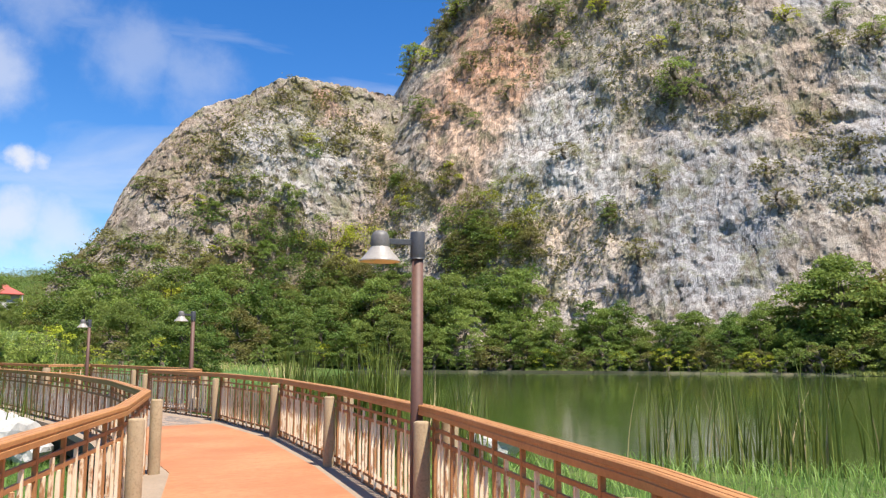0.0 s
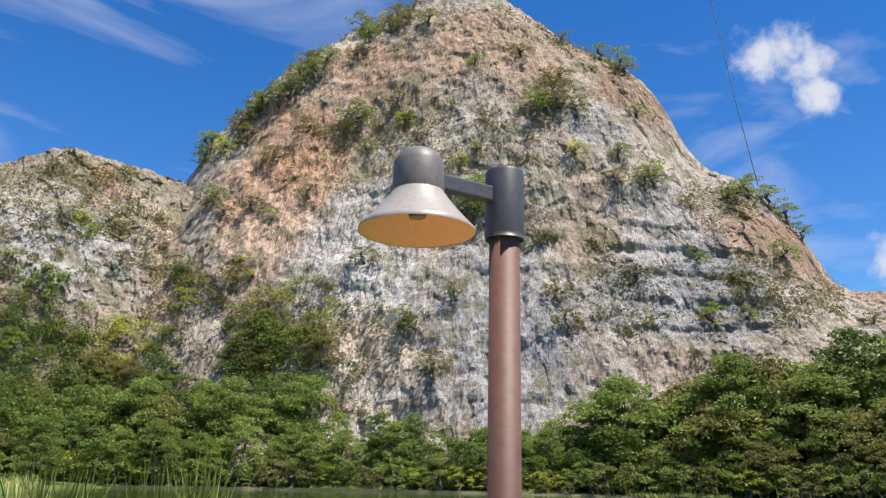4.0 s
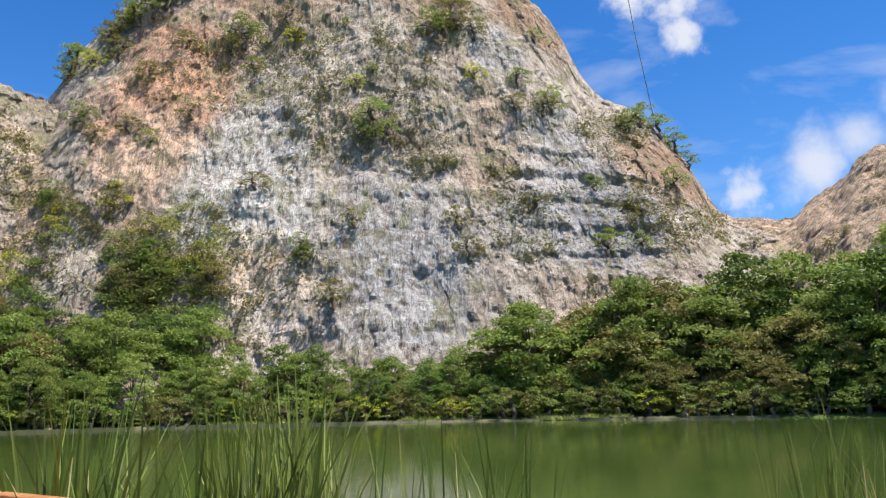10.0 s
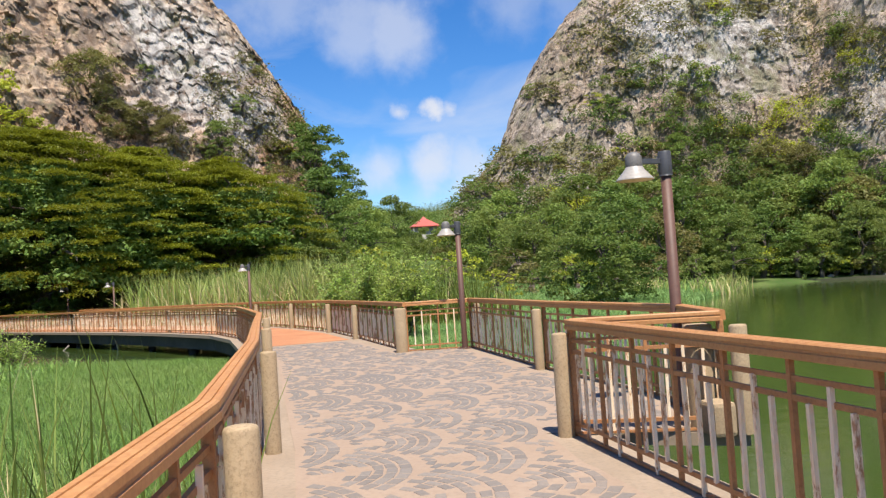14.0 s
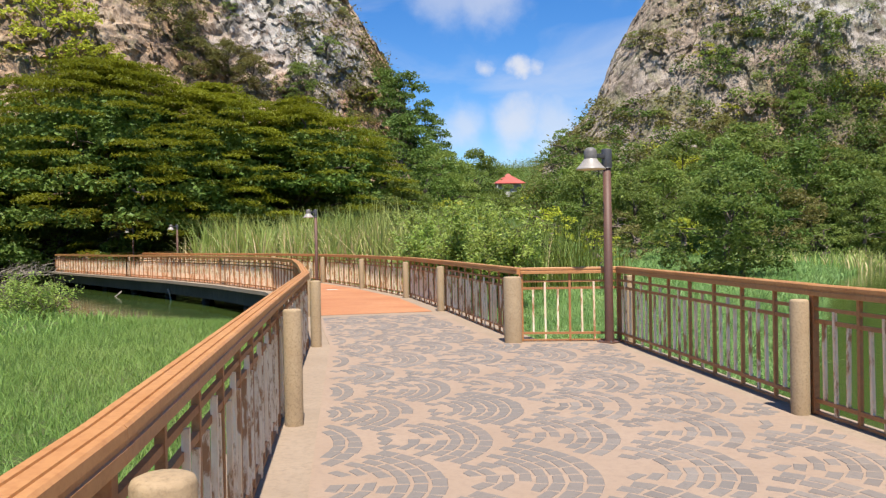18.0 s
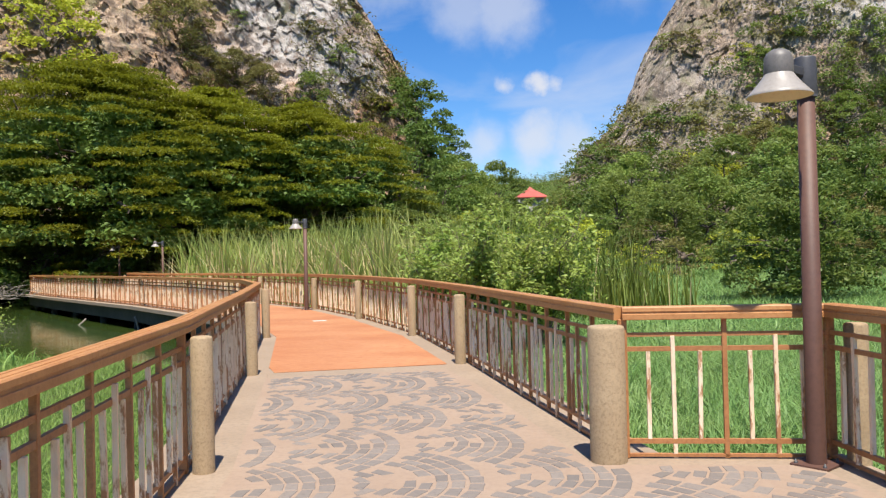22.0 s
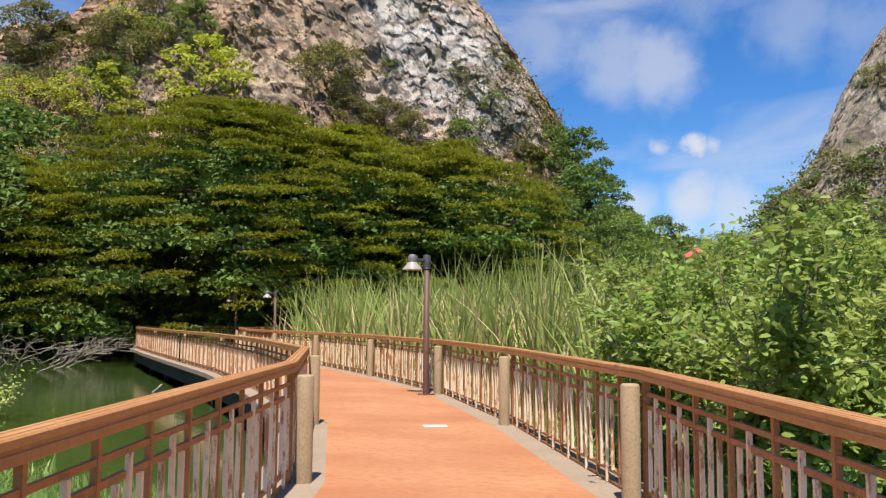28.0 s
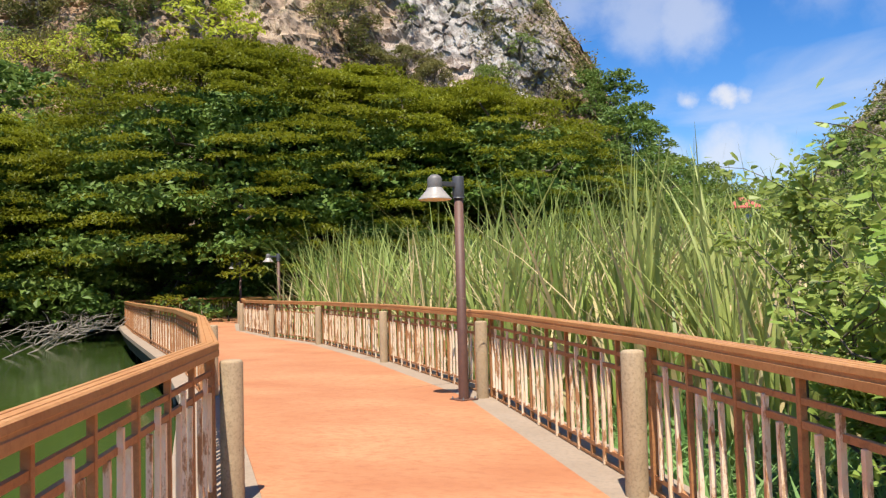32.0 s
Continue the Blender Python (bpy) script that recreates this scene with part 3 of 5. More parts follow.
ground = new("ground", raw_mesh("ground", np.stack([X, Y, Z], -1).reshape(-1, 3), quads, MAT["ground"], True))
tagged(ground, "green marshy ground sloping into the lake", "ground", kind="structure")


def water_sheet(name, outline, label):
    bm = bmesh.new()
    cx, cy = sum(p[0] for p in outline) / len(outline), sum(p[1] for p in outline) / len(outline)
    vs = []
    for x, y in outline:
        dx, dy = x - cx, y - cy
        r = math.hypot(dx, dy)
        vs.append(bm.verts.new((x + dx / r * 2.5, y + dy / r * 2.5, WATER_Z)))
    bm.faces.new(vs)
    bmesh.ops.triangulate(bm, faces=bm.faces)
    bmesh.ops.recalc_face_normals(bm, faces=bm.faces)
    for f in bm.faces:
        if f.normal.z < 0:
            f.normal_flip()
    return tagged(mesh_object(name, bm, MAT["water"]), label, "water", kind="structure")


water_sheet("water", LAKE, "still murky green lake below the cliff")
water_sheet("water", [(x, y) for x, y in POND], "dark green pond beside the raised walkway")


# ---- bare earth along the far shore ----
sb = np.radians(np.linspace(22, 74, 260))
sr = np.linspace(0, 1, 7)
wide = 0.02 + 2.4 * np.clip(fbm(np.sin(sb) * 24, np.cos(sb) * 24, sb * 0, 3) + 0.05, 0, 1)
SD = 91.0 + sr[None, :] * wide[:, None] * 1.5
SX, SY = -0.8 + SD * np.sin(sb)[:, None], -16.6 + SD * np.cos(sb)[:, None]
SZ = -1.1 + 0.45 * sr[None, :] ** 0.6 + 0.07 * fbm(SX * 0.8, SY * 0.8, SX * 0, 3)
ii = np.arange(SX.size).reshape(SX.shape)
quads = np.stack([ii[:-1, :-1], ii[:-1, 1:], ii[1:, 1:], ii[1:, :-1]], -1).reshape(-1, 4)
tagged(new("shore", raw_mesh("shore", np.stack([SX, SY, SZ], -1).reshape(-1, 3), quads, MAT["mud"], True)), "strip of bare muddy earth along the far shore", "shore", kind="structure")


# ---- cliffs ----
def mountain(name, base, ridge, material, label, profile, rough=3.0, strata=0.5, nu=260, nv=110, seed=0.0, back=40.0, benches=(), blocky=1.0):
    """A rock face between a foot line and a ridge line, with ribs, ledges and broken relief, and a slope behind the ridge."""
    base, ridge = np.array(base, float), np.array(ridge, float)

    def along(line, u):
        k = np.linspace(0, 1, len(line))
        return np.stack([np.interp(u, k, line[:, c]) for c in range(3)], -1)

    def eased(line, u):
        s = 0
        for o in (-0.008, -0.004, 0, 0.004, 0.008):
            s = s + along(line, np.clip(u + o, 0, 1))
        return s / 5

    u = np.linspace(0, 1, nu)
    v = np.linspace(0, 1, nv)
    b, r = eased(base, u), eased(ridge, u)
    pv = np.array(profile)
    set_back = np.interp(v, pv[:, 0], pv[:, 1])
    B, R = b[:, None, :], r[:, None, :]
    P = np.empty((nu, nv, 3))
    P[..., :2] = B[..., :2] + (R[..., :2] - B[..., :2]) * set_back[None, :, None]
    P[..., 2] = B[..., 2] + (R[..., 2] - B[..., 2]) * v[None, :]
    out = B[..., :2] - R[..., :2]
    out = out / np.linalg.norm(out, axis=-1, keepdims=True)
    x, y, z = P[..., 0] + seed, P[..., 1] - seed, P[..., 2]
    def blocks(cell, tall, reach):
        """Broken rock: each cell of a jittered lattice stands out by its own amount."""
        gx_, gy_, gz_ = (x + 0.35 * cell * fbm(x * 0.3, y * 0.3, z * 0.3, 2)) / cell, y / cell, z / (cell * tall)
        best, val = np.full(x.shape, 1e9), np.zeros(x.shape)
        ix, iy, iz = np.floor(gx_), np.floor(gy_), np.floor(gz_)
        for a in (-1, 0, 1):
            for c in (-1, 0, 1):
                for e in (-1, 0, 1):
                    hx = (np.sin((ix + a) * 12.9898 + (iy + c) * 78.233 + (iz + e) * 37.719) * 43758.5453) % 1.0
                    hy = (np.sin((ix + a) * 39.346 + (iy + c) * 11.135 + (iz + e) * 83.155) * 24634.6345) % 1.0
                    hz = (np.sin((ix + a) * 73.156 + (iy + c) * 52.235 + (iz + e) * 9.151) * 56445.2345) % 1.0
                    dd = (ix + a + hx - gx_) ** 2 + (iy + c + hy - gy_) ** 2 + (iz + e + hz - gz_) ** 2
                    near = dd < best
                    best = np.where(near, dd, best)
                    val = np.where(near, (hx * 3.7 + hy * 5.3 + hz) % 1.0, val)
        return (val - 0.5) * reach

    big = fbm(x * 0.05, y * 0.05, z * 0.035, 4)
    ribs = 1 - 2 * np.abs(fbm(x * 0.13, y * 0.13, z * 0.03, 4)) + 1.1 * np.abs(fbm(x * 0.42, y * 0.42, z * 0.06, 3))
    ledge = fbm(x * 0.04, y * 0.04, z * 0.35, 4)
    fine = fbm(x * 0.45, y * 0.45, z * 0.38, 4)
    crag = np.abs(fbm(x * 0.22, y * 0.22, z * 0.2, 3))
    amount = rough * (1.7 * big + 0.5 * ribs - 0.3 * crag + 0.14 * fine) + strata * 1.0 * ledge
    amount = amount + rough * blocky * (blocks(9.0, 2.4, 0.30) + blocks(3.4, 1.6, 0.22) + blocks(1.3, 0.9, 0.13))
    for u0, u1, z0, z1, tall, reach in benches:
        mask = (sstep(u0 - 0.03, u0 + 0.03, u) * (1 - sstep(u1 - 0.03, u1 + 0.03, u)))[:, None] * sstep(z0 - 3, z0 + 2, z) * (1 - sstep(z1 - 3, z1 + 3, z))
        step = ((z + 2.2 * fbm(x * 0.08, y * 0.08, z * 0.05, 3)) / tall) % 1.0
        amount = amount + mask * reach * np.minimum(step * 4.0, 1.0) * (1 - step) * (0.5 + 1.0 * np.abs(fbm(x * 0.16, y * 0.16, z * 0.08, 3)))
    fade = sstep(0, 0.06, v)[None, :]
    P[..., :2] += out * (amount * fade)[..., None]
    lift = rough * (0.12 * fine + 0.5 * big - 0.1 * crag) * (1 - sstep(0.7, 0.98, v))[None, :]
    crest = sstep(0.75, 1.0, v)[None, :] * (0.9 * fbm(x * 0.3, y * 0.3, z * 0, 4) + 0.7 * np.abs(fbm(x * 0.9, y * 0.9, z * 0, 3)))
    P[..., 2] += lift * fade + crest
    tail = P[:, -1:, :].repeat(3, 1)
    for k, (d, drop) in enumerate(((6, 1.5), (back * 0.5, 14), (back, 38))):
        tail[:, k, :2] -= out[:, 0] * d
        tail[:, k, 2] -= drop
    P = np.concatenate([P, tail], 1)
    ii = np.arange(P.shape[0] * P.shape[1]).reshape(P.shape[:2])
    q = np.stack([ii[:-1, :-1], ii[1:, :-1], ii[1:, 1:], ii[:-1, 1:]], -1).reshape(-1, 4)
    ob = new(name, raw_mesh(name, P.reshape(-1, 3), q, material, False))
    tagged(ob, label, "cliff", kind="structure")
    return P[:, :nv]


STEEP = [(0, 0), (0.06, 0.1), (0.4, 0.4), (0.75, 0.66), (0.92, 0.86), (1, 1)]


def polar(origin, rows):
    """Plan places from (bearing in degrees, distance, height) about a point."""
    return [(origin[0] + d * math.sin(radians(a)), origin[1] + d * math.cos(radians(a)), z) for a, d, z in rows]


MID = (-0.8, -16.6)


def even(rows, n=70):
    """Rows of numbers filled in evenly along their first column."""
    rows = np.array(rows, float)
    k = np.linspace(rows[0, 0], rows[-1, 0], n)
    return np.stack([np.interp(k, rows[:, 0], rows[:, c]) for c in range(rows.shape[1])], -1).tolist()


MAIN_RIDGE = [(24, 44), (26.1, 51), (28, 61), (29.6, 66), (30.8, 70), (31.9, 73.5), (33.6, 77.5), (36.1, 83), (38.2, 87), (40, 88.5), (41.4, 91.3), (43.2, 94.3), (46.5, 96), (49.7, 94), (52.3, 89.5), (55.2, 84.3), (57, 81.3), (59.7, 76.4),
              (61.1, 71), (61.9, 67.8), (63.6, 58.3), (64.9, 54.8), (67.5, 50.8), (69.2, 45.8), (70.6, 41), (71.3, 37), (71.9, 33), (73, 31), (77, 29)]
main_face = mountain(
    "cliff_main",
    polar(MID, even([(24, 112, 0), (30, 107, 0), (37, 103, 0), (44, 101, 0), (51, 100, 0), (58, 101, 0), (65, 103, 0), (71, 106, 0), (77, 110, 0)])),
    polar(MID, even([(a, 143, z) for a, z in MAIN_RIDGE])),
    MAT["rock_main"], "pale grey and orange limestone cliff with scrub on its ledges", STEEP, 1.7, 0.45, 520, 190, 3.0,
    benches=((0.64, 0.84, 18, 40, 4.2, 1.5), (0.42, 0.58, 8, 34, 5.0, 0.25)))
hill_face = mountain(
    "cliff_hill",
    even([(0, 84, 1), (9, 84, 1), (20, 86, 0), (32, 88, 0), (44, 88, 0), (56, 84, 0), (66, 78, 0)], 50),
    even([(5, 110, 14), (9, 110, 17.3), (11.2, 110, 20.8), (13, 110, 26), (15.7, 110, 30.4), (19.5, 110, 36.2), (24, 110, 41.2), (28.6, 110, 43.9), (32.4, 110, 45.6), (36.3, 110, 48.4), (40.4, 110, 49.7), (45, 110, 50), (49, 110, 50.3), (53.6, 110, 50), (59.4, 110, 49.5), (68, 110, 49)], 60),
    MAT["rock_hill"], "grey limestone hill with scrub and a reddish streak", STEEP, 1.5, 0.5, 400, 150, 41.0, blocky=1.9)
left_face = mountain(
    "cliff_left",
    [(-12.2, 109.2, 3), (-19.1, 103.4, 3), (-28.3, 97.7, 3), (-39.8, 93.1, 3), (-52.4, 86.2, 3), (-66.2, 77, 3), (-80, 63.2, 3), (-96.1, 44.8, 3)],
    [(-18.5, 127.6, 22.8), (-21.2, 125.3, 30.8), (-25.2, 123, 37.7), (-29.6, 120.7, 44.6), (-37.5, 119.5, 52.7), (-45.5, 116.1, 61.9), (-54.7, 111.5, 64.2), (-66.2, 105.7, 57.3), (-80, 93.1, 38.9), (-93.8, 83.9, 36.6), (-114.5, 67.8, 34.3)],
    MAT["rock_left"], "white and brown limestone cliff above the trees", STEEP, 2.0, 0.4, 460, 190, 87.0, blocky=3.0)
saddle_face = mountain(
    "slope_saddle",
    polar(MID, [(72, 112, 0), (78, 110, 0), (86, 108, 0), (96, 106, 0), (110, 104, 0), (130, 104, 0)]),
    polar(MID, even([(70.5, 141, 34), (71.5, 141, 32.5), (72.2, 141, 31.2), (74.4, 141, 30), (76.1, 141, 29.2), (77.5, 141, 30), (78.4, 141, 33), (79.6, 141, 34.6), (80.7, 141, 35.6), (81.2, 141, 38.2), (83, 141, 39.5), (86, 141, 42), (92, 141, 48), (104, 141, 44), (130, 141, 34)], 120)),
    MAT["earth"], "bare ochre quarried slope with scrub", [(0, 0), (0.5, 0.45), (1, 1)], 2.0, 0.4, 160, 60, 13.0)
mountain(
    "rock_outcrop",
    polar(MID, [(28.6, 96, 0), (30, 94.5, 0), (31.5, 93.5, 0), (33, 94, 0), (34.6, 95, 0), (35.6, 96.5, 0)]),
    polar(MID, even([(28.8, 102, 2), (29.6, 102, 4.5), (30.6, 102, 5.5), (31.4, 102, 7), (32.2, 102, 7.5), (33.2, 102, 6.5), (34.2, 102, 4.5), (35.5, 102, 2)], 40)),
    MAT["rock_main"], "pale pinkish rock outcrop rising behind the far shore", STEEP, 0.9, 0.4, 90, 50, 61.0, 5.0, blocky=2.0)
valley_face = mountain(
    "slope_valley",
    [(-60, 150, 4), (-30, 148, 4), (0, 148, 4), (30, 150, 4), (60, 156, 4)],
    [(-70, 215, 30), (-30, 220, 22), (0, 222, 21), (30, 220, 26), (70, 215, 34)],
    MAT["ground"], "far wooded rise closing the valley", [(0, 0), (1, 1)], 1.5, 0.2, 80, 24, 23.0)


# ---- raised walkway ----
def bent_line(points, step=0.7):
    """Straight runs between plan points, with a place about every step."""
    out = []
    for a, b in zip(points, points[1:]):
        a, b = Vector((*a, 0)), Vector((*b, 0))
        n = max(2, round((b - a).length / step))
        out += [a.lerp(b, k / n) for k in range(n)]
    return out + [Vector((*points[-1], 0))]


def moved_out(points, d):
    """Corner points of a line moved sideways, mitred at the bends."""
    out = []
    for i, p in enumerate(points):
        a, b = Vector(points[max(i - 1, 0)]), Vector(points[min(i + 1, len(points) - 1)])
        e = (b - a).normalized()
        out.append((p[0] + e.y * d, p[1] - e.x * d))
    return out


LEFT_R, RIGHT_AR, RIGHT_BR = moved_out(LEFT, -0.15), moved_out(RIGHT_A, 0.13), moved_out(RIGHT_B, 0.13)
BAY = [RIGHT_AR[-1]] + BAY[1:-1] + [RIGHT_BR[0]]
LEFT_S, RIGHT_SA, RIGHT_SB = bent_line(LEFT_R), bent_line(RIGHT_AR), bent_line(RIGHT_BR)
RED_1 = ((-0.2, -4.4), (2.72, -4.1))
RED_2 = ((-4.58, 15.9), (-1.95, 16.75))
OVER = 0.30


def shifted(line, d):
    """A line moved sideways in plan; plus is to its right."""
    out = []
    for i, c in enumerate(line):
        a, b = line[max(i - 1, 0)], line[min(i + 1, len(line) - 1)]
        e = Vector((b[0] - a[0], b[1] - a[1], 0)).normalized()
        out.append(Vector(c) + Vector((e.y, -e.x, 0)) * d)
    return out


def side_of(p, line):
    (ax, ay), (bx, by) = line
    return (bx - ax) * (p[1] - ay) - (by - ay) * (p[0] - ax)


def slab(name, outline, z0, z1, material, label, category="floor"):
    bm = bmesh.new()
    top = bm.faces.new([bm.verts.new((p[0], p[1], z1)) for p in outline])
    ext = bmesh.ops.extrude_face_region(bm, geom=[top])
    bmesh.ops.translate(bm, verts=[g for g in ext["geom"] if isinstance(g, bmesh.types.BMVert)], vec=(0, 0, z0 - z1))
    bmesh.ops.triangulate(bm, faces=[f for f in bm.faces if len(f.verts) > 4])
    bmesh.ops.recalc_face_normals(bm, faces=bm.faces)
    return tagged(mesh_object(name, bm, material), label, category, kind="structure")


BAY_V = [Vector((*p, 0)) for p in BAY]
outer_l = shifted(LEFT_S, -OVER)
outer_r = shifted(RIGHT_SA, OVER) + [Vector((3.4, 0.9, 0)), Vector((3.5, 2.75, 0)), Vector((2.48, 6.65, 0)), Vector((1.42, 11.7, 0))] + shifted(RIGHT_SB, OVER)
slab("floor", outer_l + outer_r[::-1], -0.13, -0.008, MAT["deck_edge"], "concrete walkway slab with worn beige edge strips")

inner_l = shifted(LEFT_S, 0.34)
inner_ra = shifted(RIGHT_SA, -0.34)
inner_rb = shifted(RIGHT_SB, -0.34)
red_a = [p for p in inner_l if side_of(p, RED_1) < 0] + [Vector((0.05, -4.38, 0)), Vector((2.5, -4.12, 0))] + [p for p in inner_ra if side_of(p, RED_1) < 0][::-1]
slab("floor_red", red_a, -0.006, 0.0, MAT["deck_red"], "orange-red stamped concrete walkway")
red_b = [Vector((-4.36, 15.97, 0))] + [p for p in inner_l if side_of(p, RED_2) > 0] + [p for p in inner_rb if side_of(p, RED_2) > 0][::-1] + [Vector((-2.15, 16.68, 0))]
slab("floor_red", red_b, -0.006, 0.0, MAT["deck_red"], "orange-red stamped concrete walkway")
plaza_l = [p for p in inner_l if side_of(p, RED_1) > 0 and side_of(p, RED_2) < 0]
PLAZA = [(0.05, -4.2)] + [(p.x, p.y) for p in plaza_l] + [(-4.3, 15.5), (-2.05, 16.2)] + [(-1.55, 15.0), (-0.4, 11.3), (1.1, 11.35), (2.13, 6.55), (3.12, 2.68), (3.05, 1.28), (1.62, 1.45), (1.75, 0.2)] + [(p.x, p.y) for p in inner_ra if side_of(p, RED_1) > 0.5 and p.y < 0][::-1] + [(2.5, -3.9)]
slab("floor_plaza", [Vector((*p, 0)) for p in PLAZA], -0.006, -0.001, MAT["deck_pale"], "beige concrete plaza laid with fans of grey pavers")

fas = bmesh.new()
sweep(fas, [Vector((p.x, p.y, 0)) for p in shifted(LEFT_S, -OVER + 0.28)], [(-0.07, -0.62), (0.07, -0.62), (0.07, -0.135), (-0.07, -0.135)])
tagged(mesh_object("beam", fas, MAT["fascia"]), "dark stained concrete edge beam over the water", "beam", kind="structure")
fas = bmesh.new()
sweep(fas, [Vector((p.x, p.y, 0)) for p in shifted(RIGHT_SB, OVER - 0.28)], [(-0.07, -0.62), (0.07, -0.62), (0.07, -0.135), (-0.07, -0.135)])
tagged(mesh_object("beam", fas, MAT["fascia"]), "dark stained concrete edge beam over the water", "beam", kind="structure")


def pile_mesh():
    bm = bmesh.new()
    lathe(bm, [(0.0, -2.6), (0.16, -2.6), (0.16, -0.135), (0.0, -0.135)], 12)
    me = bpy.data.meshes.new("pile")
    bm.to_mesh(me)
    bm.free()
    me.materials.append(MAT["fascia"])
    return me


PILE = pile_mesh()
for line in (shifted(LEFT_S, 0.35), shifted(RIGHT_SA, -0.35), shifted(RIGHT_SB, -0.35)):
    for p in line[4::7]:
        tagged(shared("pile", PILE, None, Matrix.Translation(p)), "stained concrete pile under the walkway", "pile", "walkway piles")


# ---- railings ----
RAIL_H = 1.10
CAP = [(-0.058, 1.006), (-0.062, 1.010), (-0.062, 1.046), (-0.056, 1.050), (-0.056, 1.064), (-0.062, 1.068), (-0.060, 1.094), (-0.052, 1.102), (-0.030, 1.102), (-0.028, 1.095), (-0.022, 1.095), (-0.020, 1.102),
       (0.020, 1.102), (0.022, 1.095), (0.028, 1.095), (0.030, 1.102), (0.052, 1.102), (0.060, 1.094), (0.062, 1.068), (0.056, 1.064), (0.056, 1.050), (0.062, 1.046), (0.062, 1.010), (0.058, 1.006)]


def unit_bar(name, w, z0, z1, material, taper=0.0):
    bm = bmesh.new()
    box(bm, -w / 2, -w / 2, z0, w / 2, w / 2, z1, 0.003 if taper == 0 else 0.002)
    me = bpy.data.meshes.new(name)
    bm.to_mesh(me)
    bm.free()
    me.materials.append(material)
    return me


BALUSTER = unit_bar("baluster", 0.034, -0.006, 1.012, MAT["bar"])
END_POST = unit_bar("end_post", 0.056, -0.006, 1.01, MAT["bar"])
PICKET = unit_bar("picket", 0.029, 0.125, 0.775, MAT["picket"])
TALL_PICKET = unit_bar("picket", 0.029, -0.005, 0.885, MAT["picket"])


def post_mesh(name, r, h):
    bm = bmesh.new()
    lathe(bm, [(r, -0.012), (r, h - 0.02), (r - 0.006, h - 0.006), (r - 0.02, h), (0.0, h + 0.004)], 18)
    for f in bm.faces:
        f.smooth = abs(f.normal.z) < 0.5
    me = bpy.data.meshes.new(name)
    bm.to_mesh(me)
    bm.free()
    me.materials.append(MAT["post"])
    return me


POST, POST_BIG = post_mesh("post", 0.080, 0.975), post_mesh("post_big", 0.135, 0.975)


def section(line, inward, first=True, thick=None):
    """One bay of railing along a plan line: cap, two upper bars, foot bar and sill, uprights and pickets, with a concrete post at its start."""
    start = line[0]
    base = thing("railing", Matrix.Translation(start), "rust-brown metal railing with cream peeling pickets and wooden cap", "railing", "walkway railings")
    rel = [p - start for p in line]
    bm = bmesh.new()
    part("cap_rail", sweep(bm, rel, CAP), MAT["rail"], base, "grooved orange-brown cap rail")
    for z, h, w in ((0.895, 0.03, 0.024), (0.79, 0.034, 0.026), (0.115, 0.034, 0.032), (0.013, 0.022, 0.034)):
        bm = bmesh.new()
        part("bar", sweep(bm, rel, [(-w / 2, z - h / 2), (w / 2, z - h / 2), (w / 2, z + h / 2), (-w / 2, z + h / 2)]), MAT["bar"], base)
    dist = np.concatenate([[0], np.cumsum([(b - a).length for a, b in zip(rel, rel[1:])])])
    n_main = max(1, round(dist[-1] / 0.62))
    n_all = n_main * 4
    side = inward.normalized() * 0.016 if inward else Vector()
    for k in range(n_all + 1):
        s = dist[-1] * k / n_all
        i = min(int(np.searchsorted(dist, s, "right")) - 1, len(rel) - 2)
        f = (s - dist[i]) / max(dist[i + 1] - dist[i], 1e-6)
        q = rel[i].lerp(rel[i + 1], f)
        d = rel[i + 1] - rel[i]
        m = Matrix.Translation(q) @ Matrix.Rotation(math.atan2(d.y, d.x), 4, "Z")
        if k in (0, n_all):
            shared("end_post", END_POST, base, m)
        elif k % 4 == 0:
            shared("baluster", BALUSTER, base, m)
        else:
            lean = Matrix.Rotation(random.uniform(-0.01, 0.01), 4, "X") @ Matrix.Rotation(random.uniform(-0.012, 0.012), 4, "Y")
            shared("picket", TALL_PICKET if k % 4 == 2 else PICKET, base, Matrix.Translation(side) @ m @ lean)
    return base


def bays(ctrl, smooth):
    """The smooth line cut at the control points that carry posts."""
    cuts = [min(range(len(smooth)), key=lambda i: (smooth[i].xy - Vector(c)).length) for c in ctrl]
    for a, b in zip(cuts, cuts[1:]):
        yield smooth[a : b + 1]


def set_post(p, inward, mesh=None):
    m = Matrix.Translation(p + inward) @ Matrix.Rotation(random.uniform(0, 6), 4, "Z")
    tagged(shared("railing_post", mesh or POST, None, m), "round pebbled beige concrete railing post", "post", "railing posts")


def run_rail(ctrl, smooth, sign, doubled=False):
    for line in bays(ctrl, smooth):
        d = (line[1] - line[0]).normalized()
        inward = Vector((d.y, -d.x, 0)) * sign * 0.14
        section(line, inward)
        set_post(line[0], inward)
        if doubled:
            set_post(line[0], -inward)


run_rail(LEFT_R, LEFT_S, 1)
run_rail(RIGHT_AR, RIGHT_SA, -1, True)
run_rail(RIGHT_BR, RIGHT_SB, -1)
for k, (a, b) in enumerate(zip(BAY_V, BAY_V[1:])):
    up = Vector((0, 0, 0.003 * (1 + k % 2)))
    section([a + up, a.lerp(b, 0.5) + up, b + up], None)
set_post(Vector((1.79, 1.27, 0)), Vector((0, 0, 0)))
set_post(Vector((3.1, 1.25, 0)), Vector((0, 0, 0)), POST_BIG)
set_post(Vector((3.36, 0.9, 0)), Vector((0, 0, 0)))
set_post(Vector((2.33, 6.6, 0)), Vector((-0.12, 0, 0)))
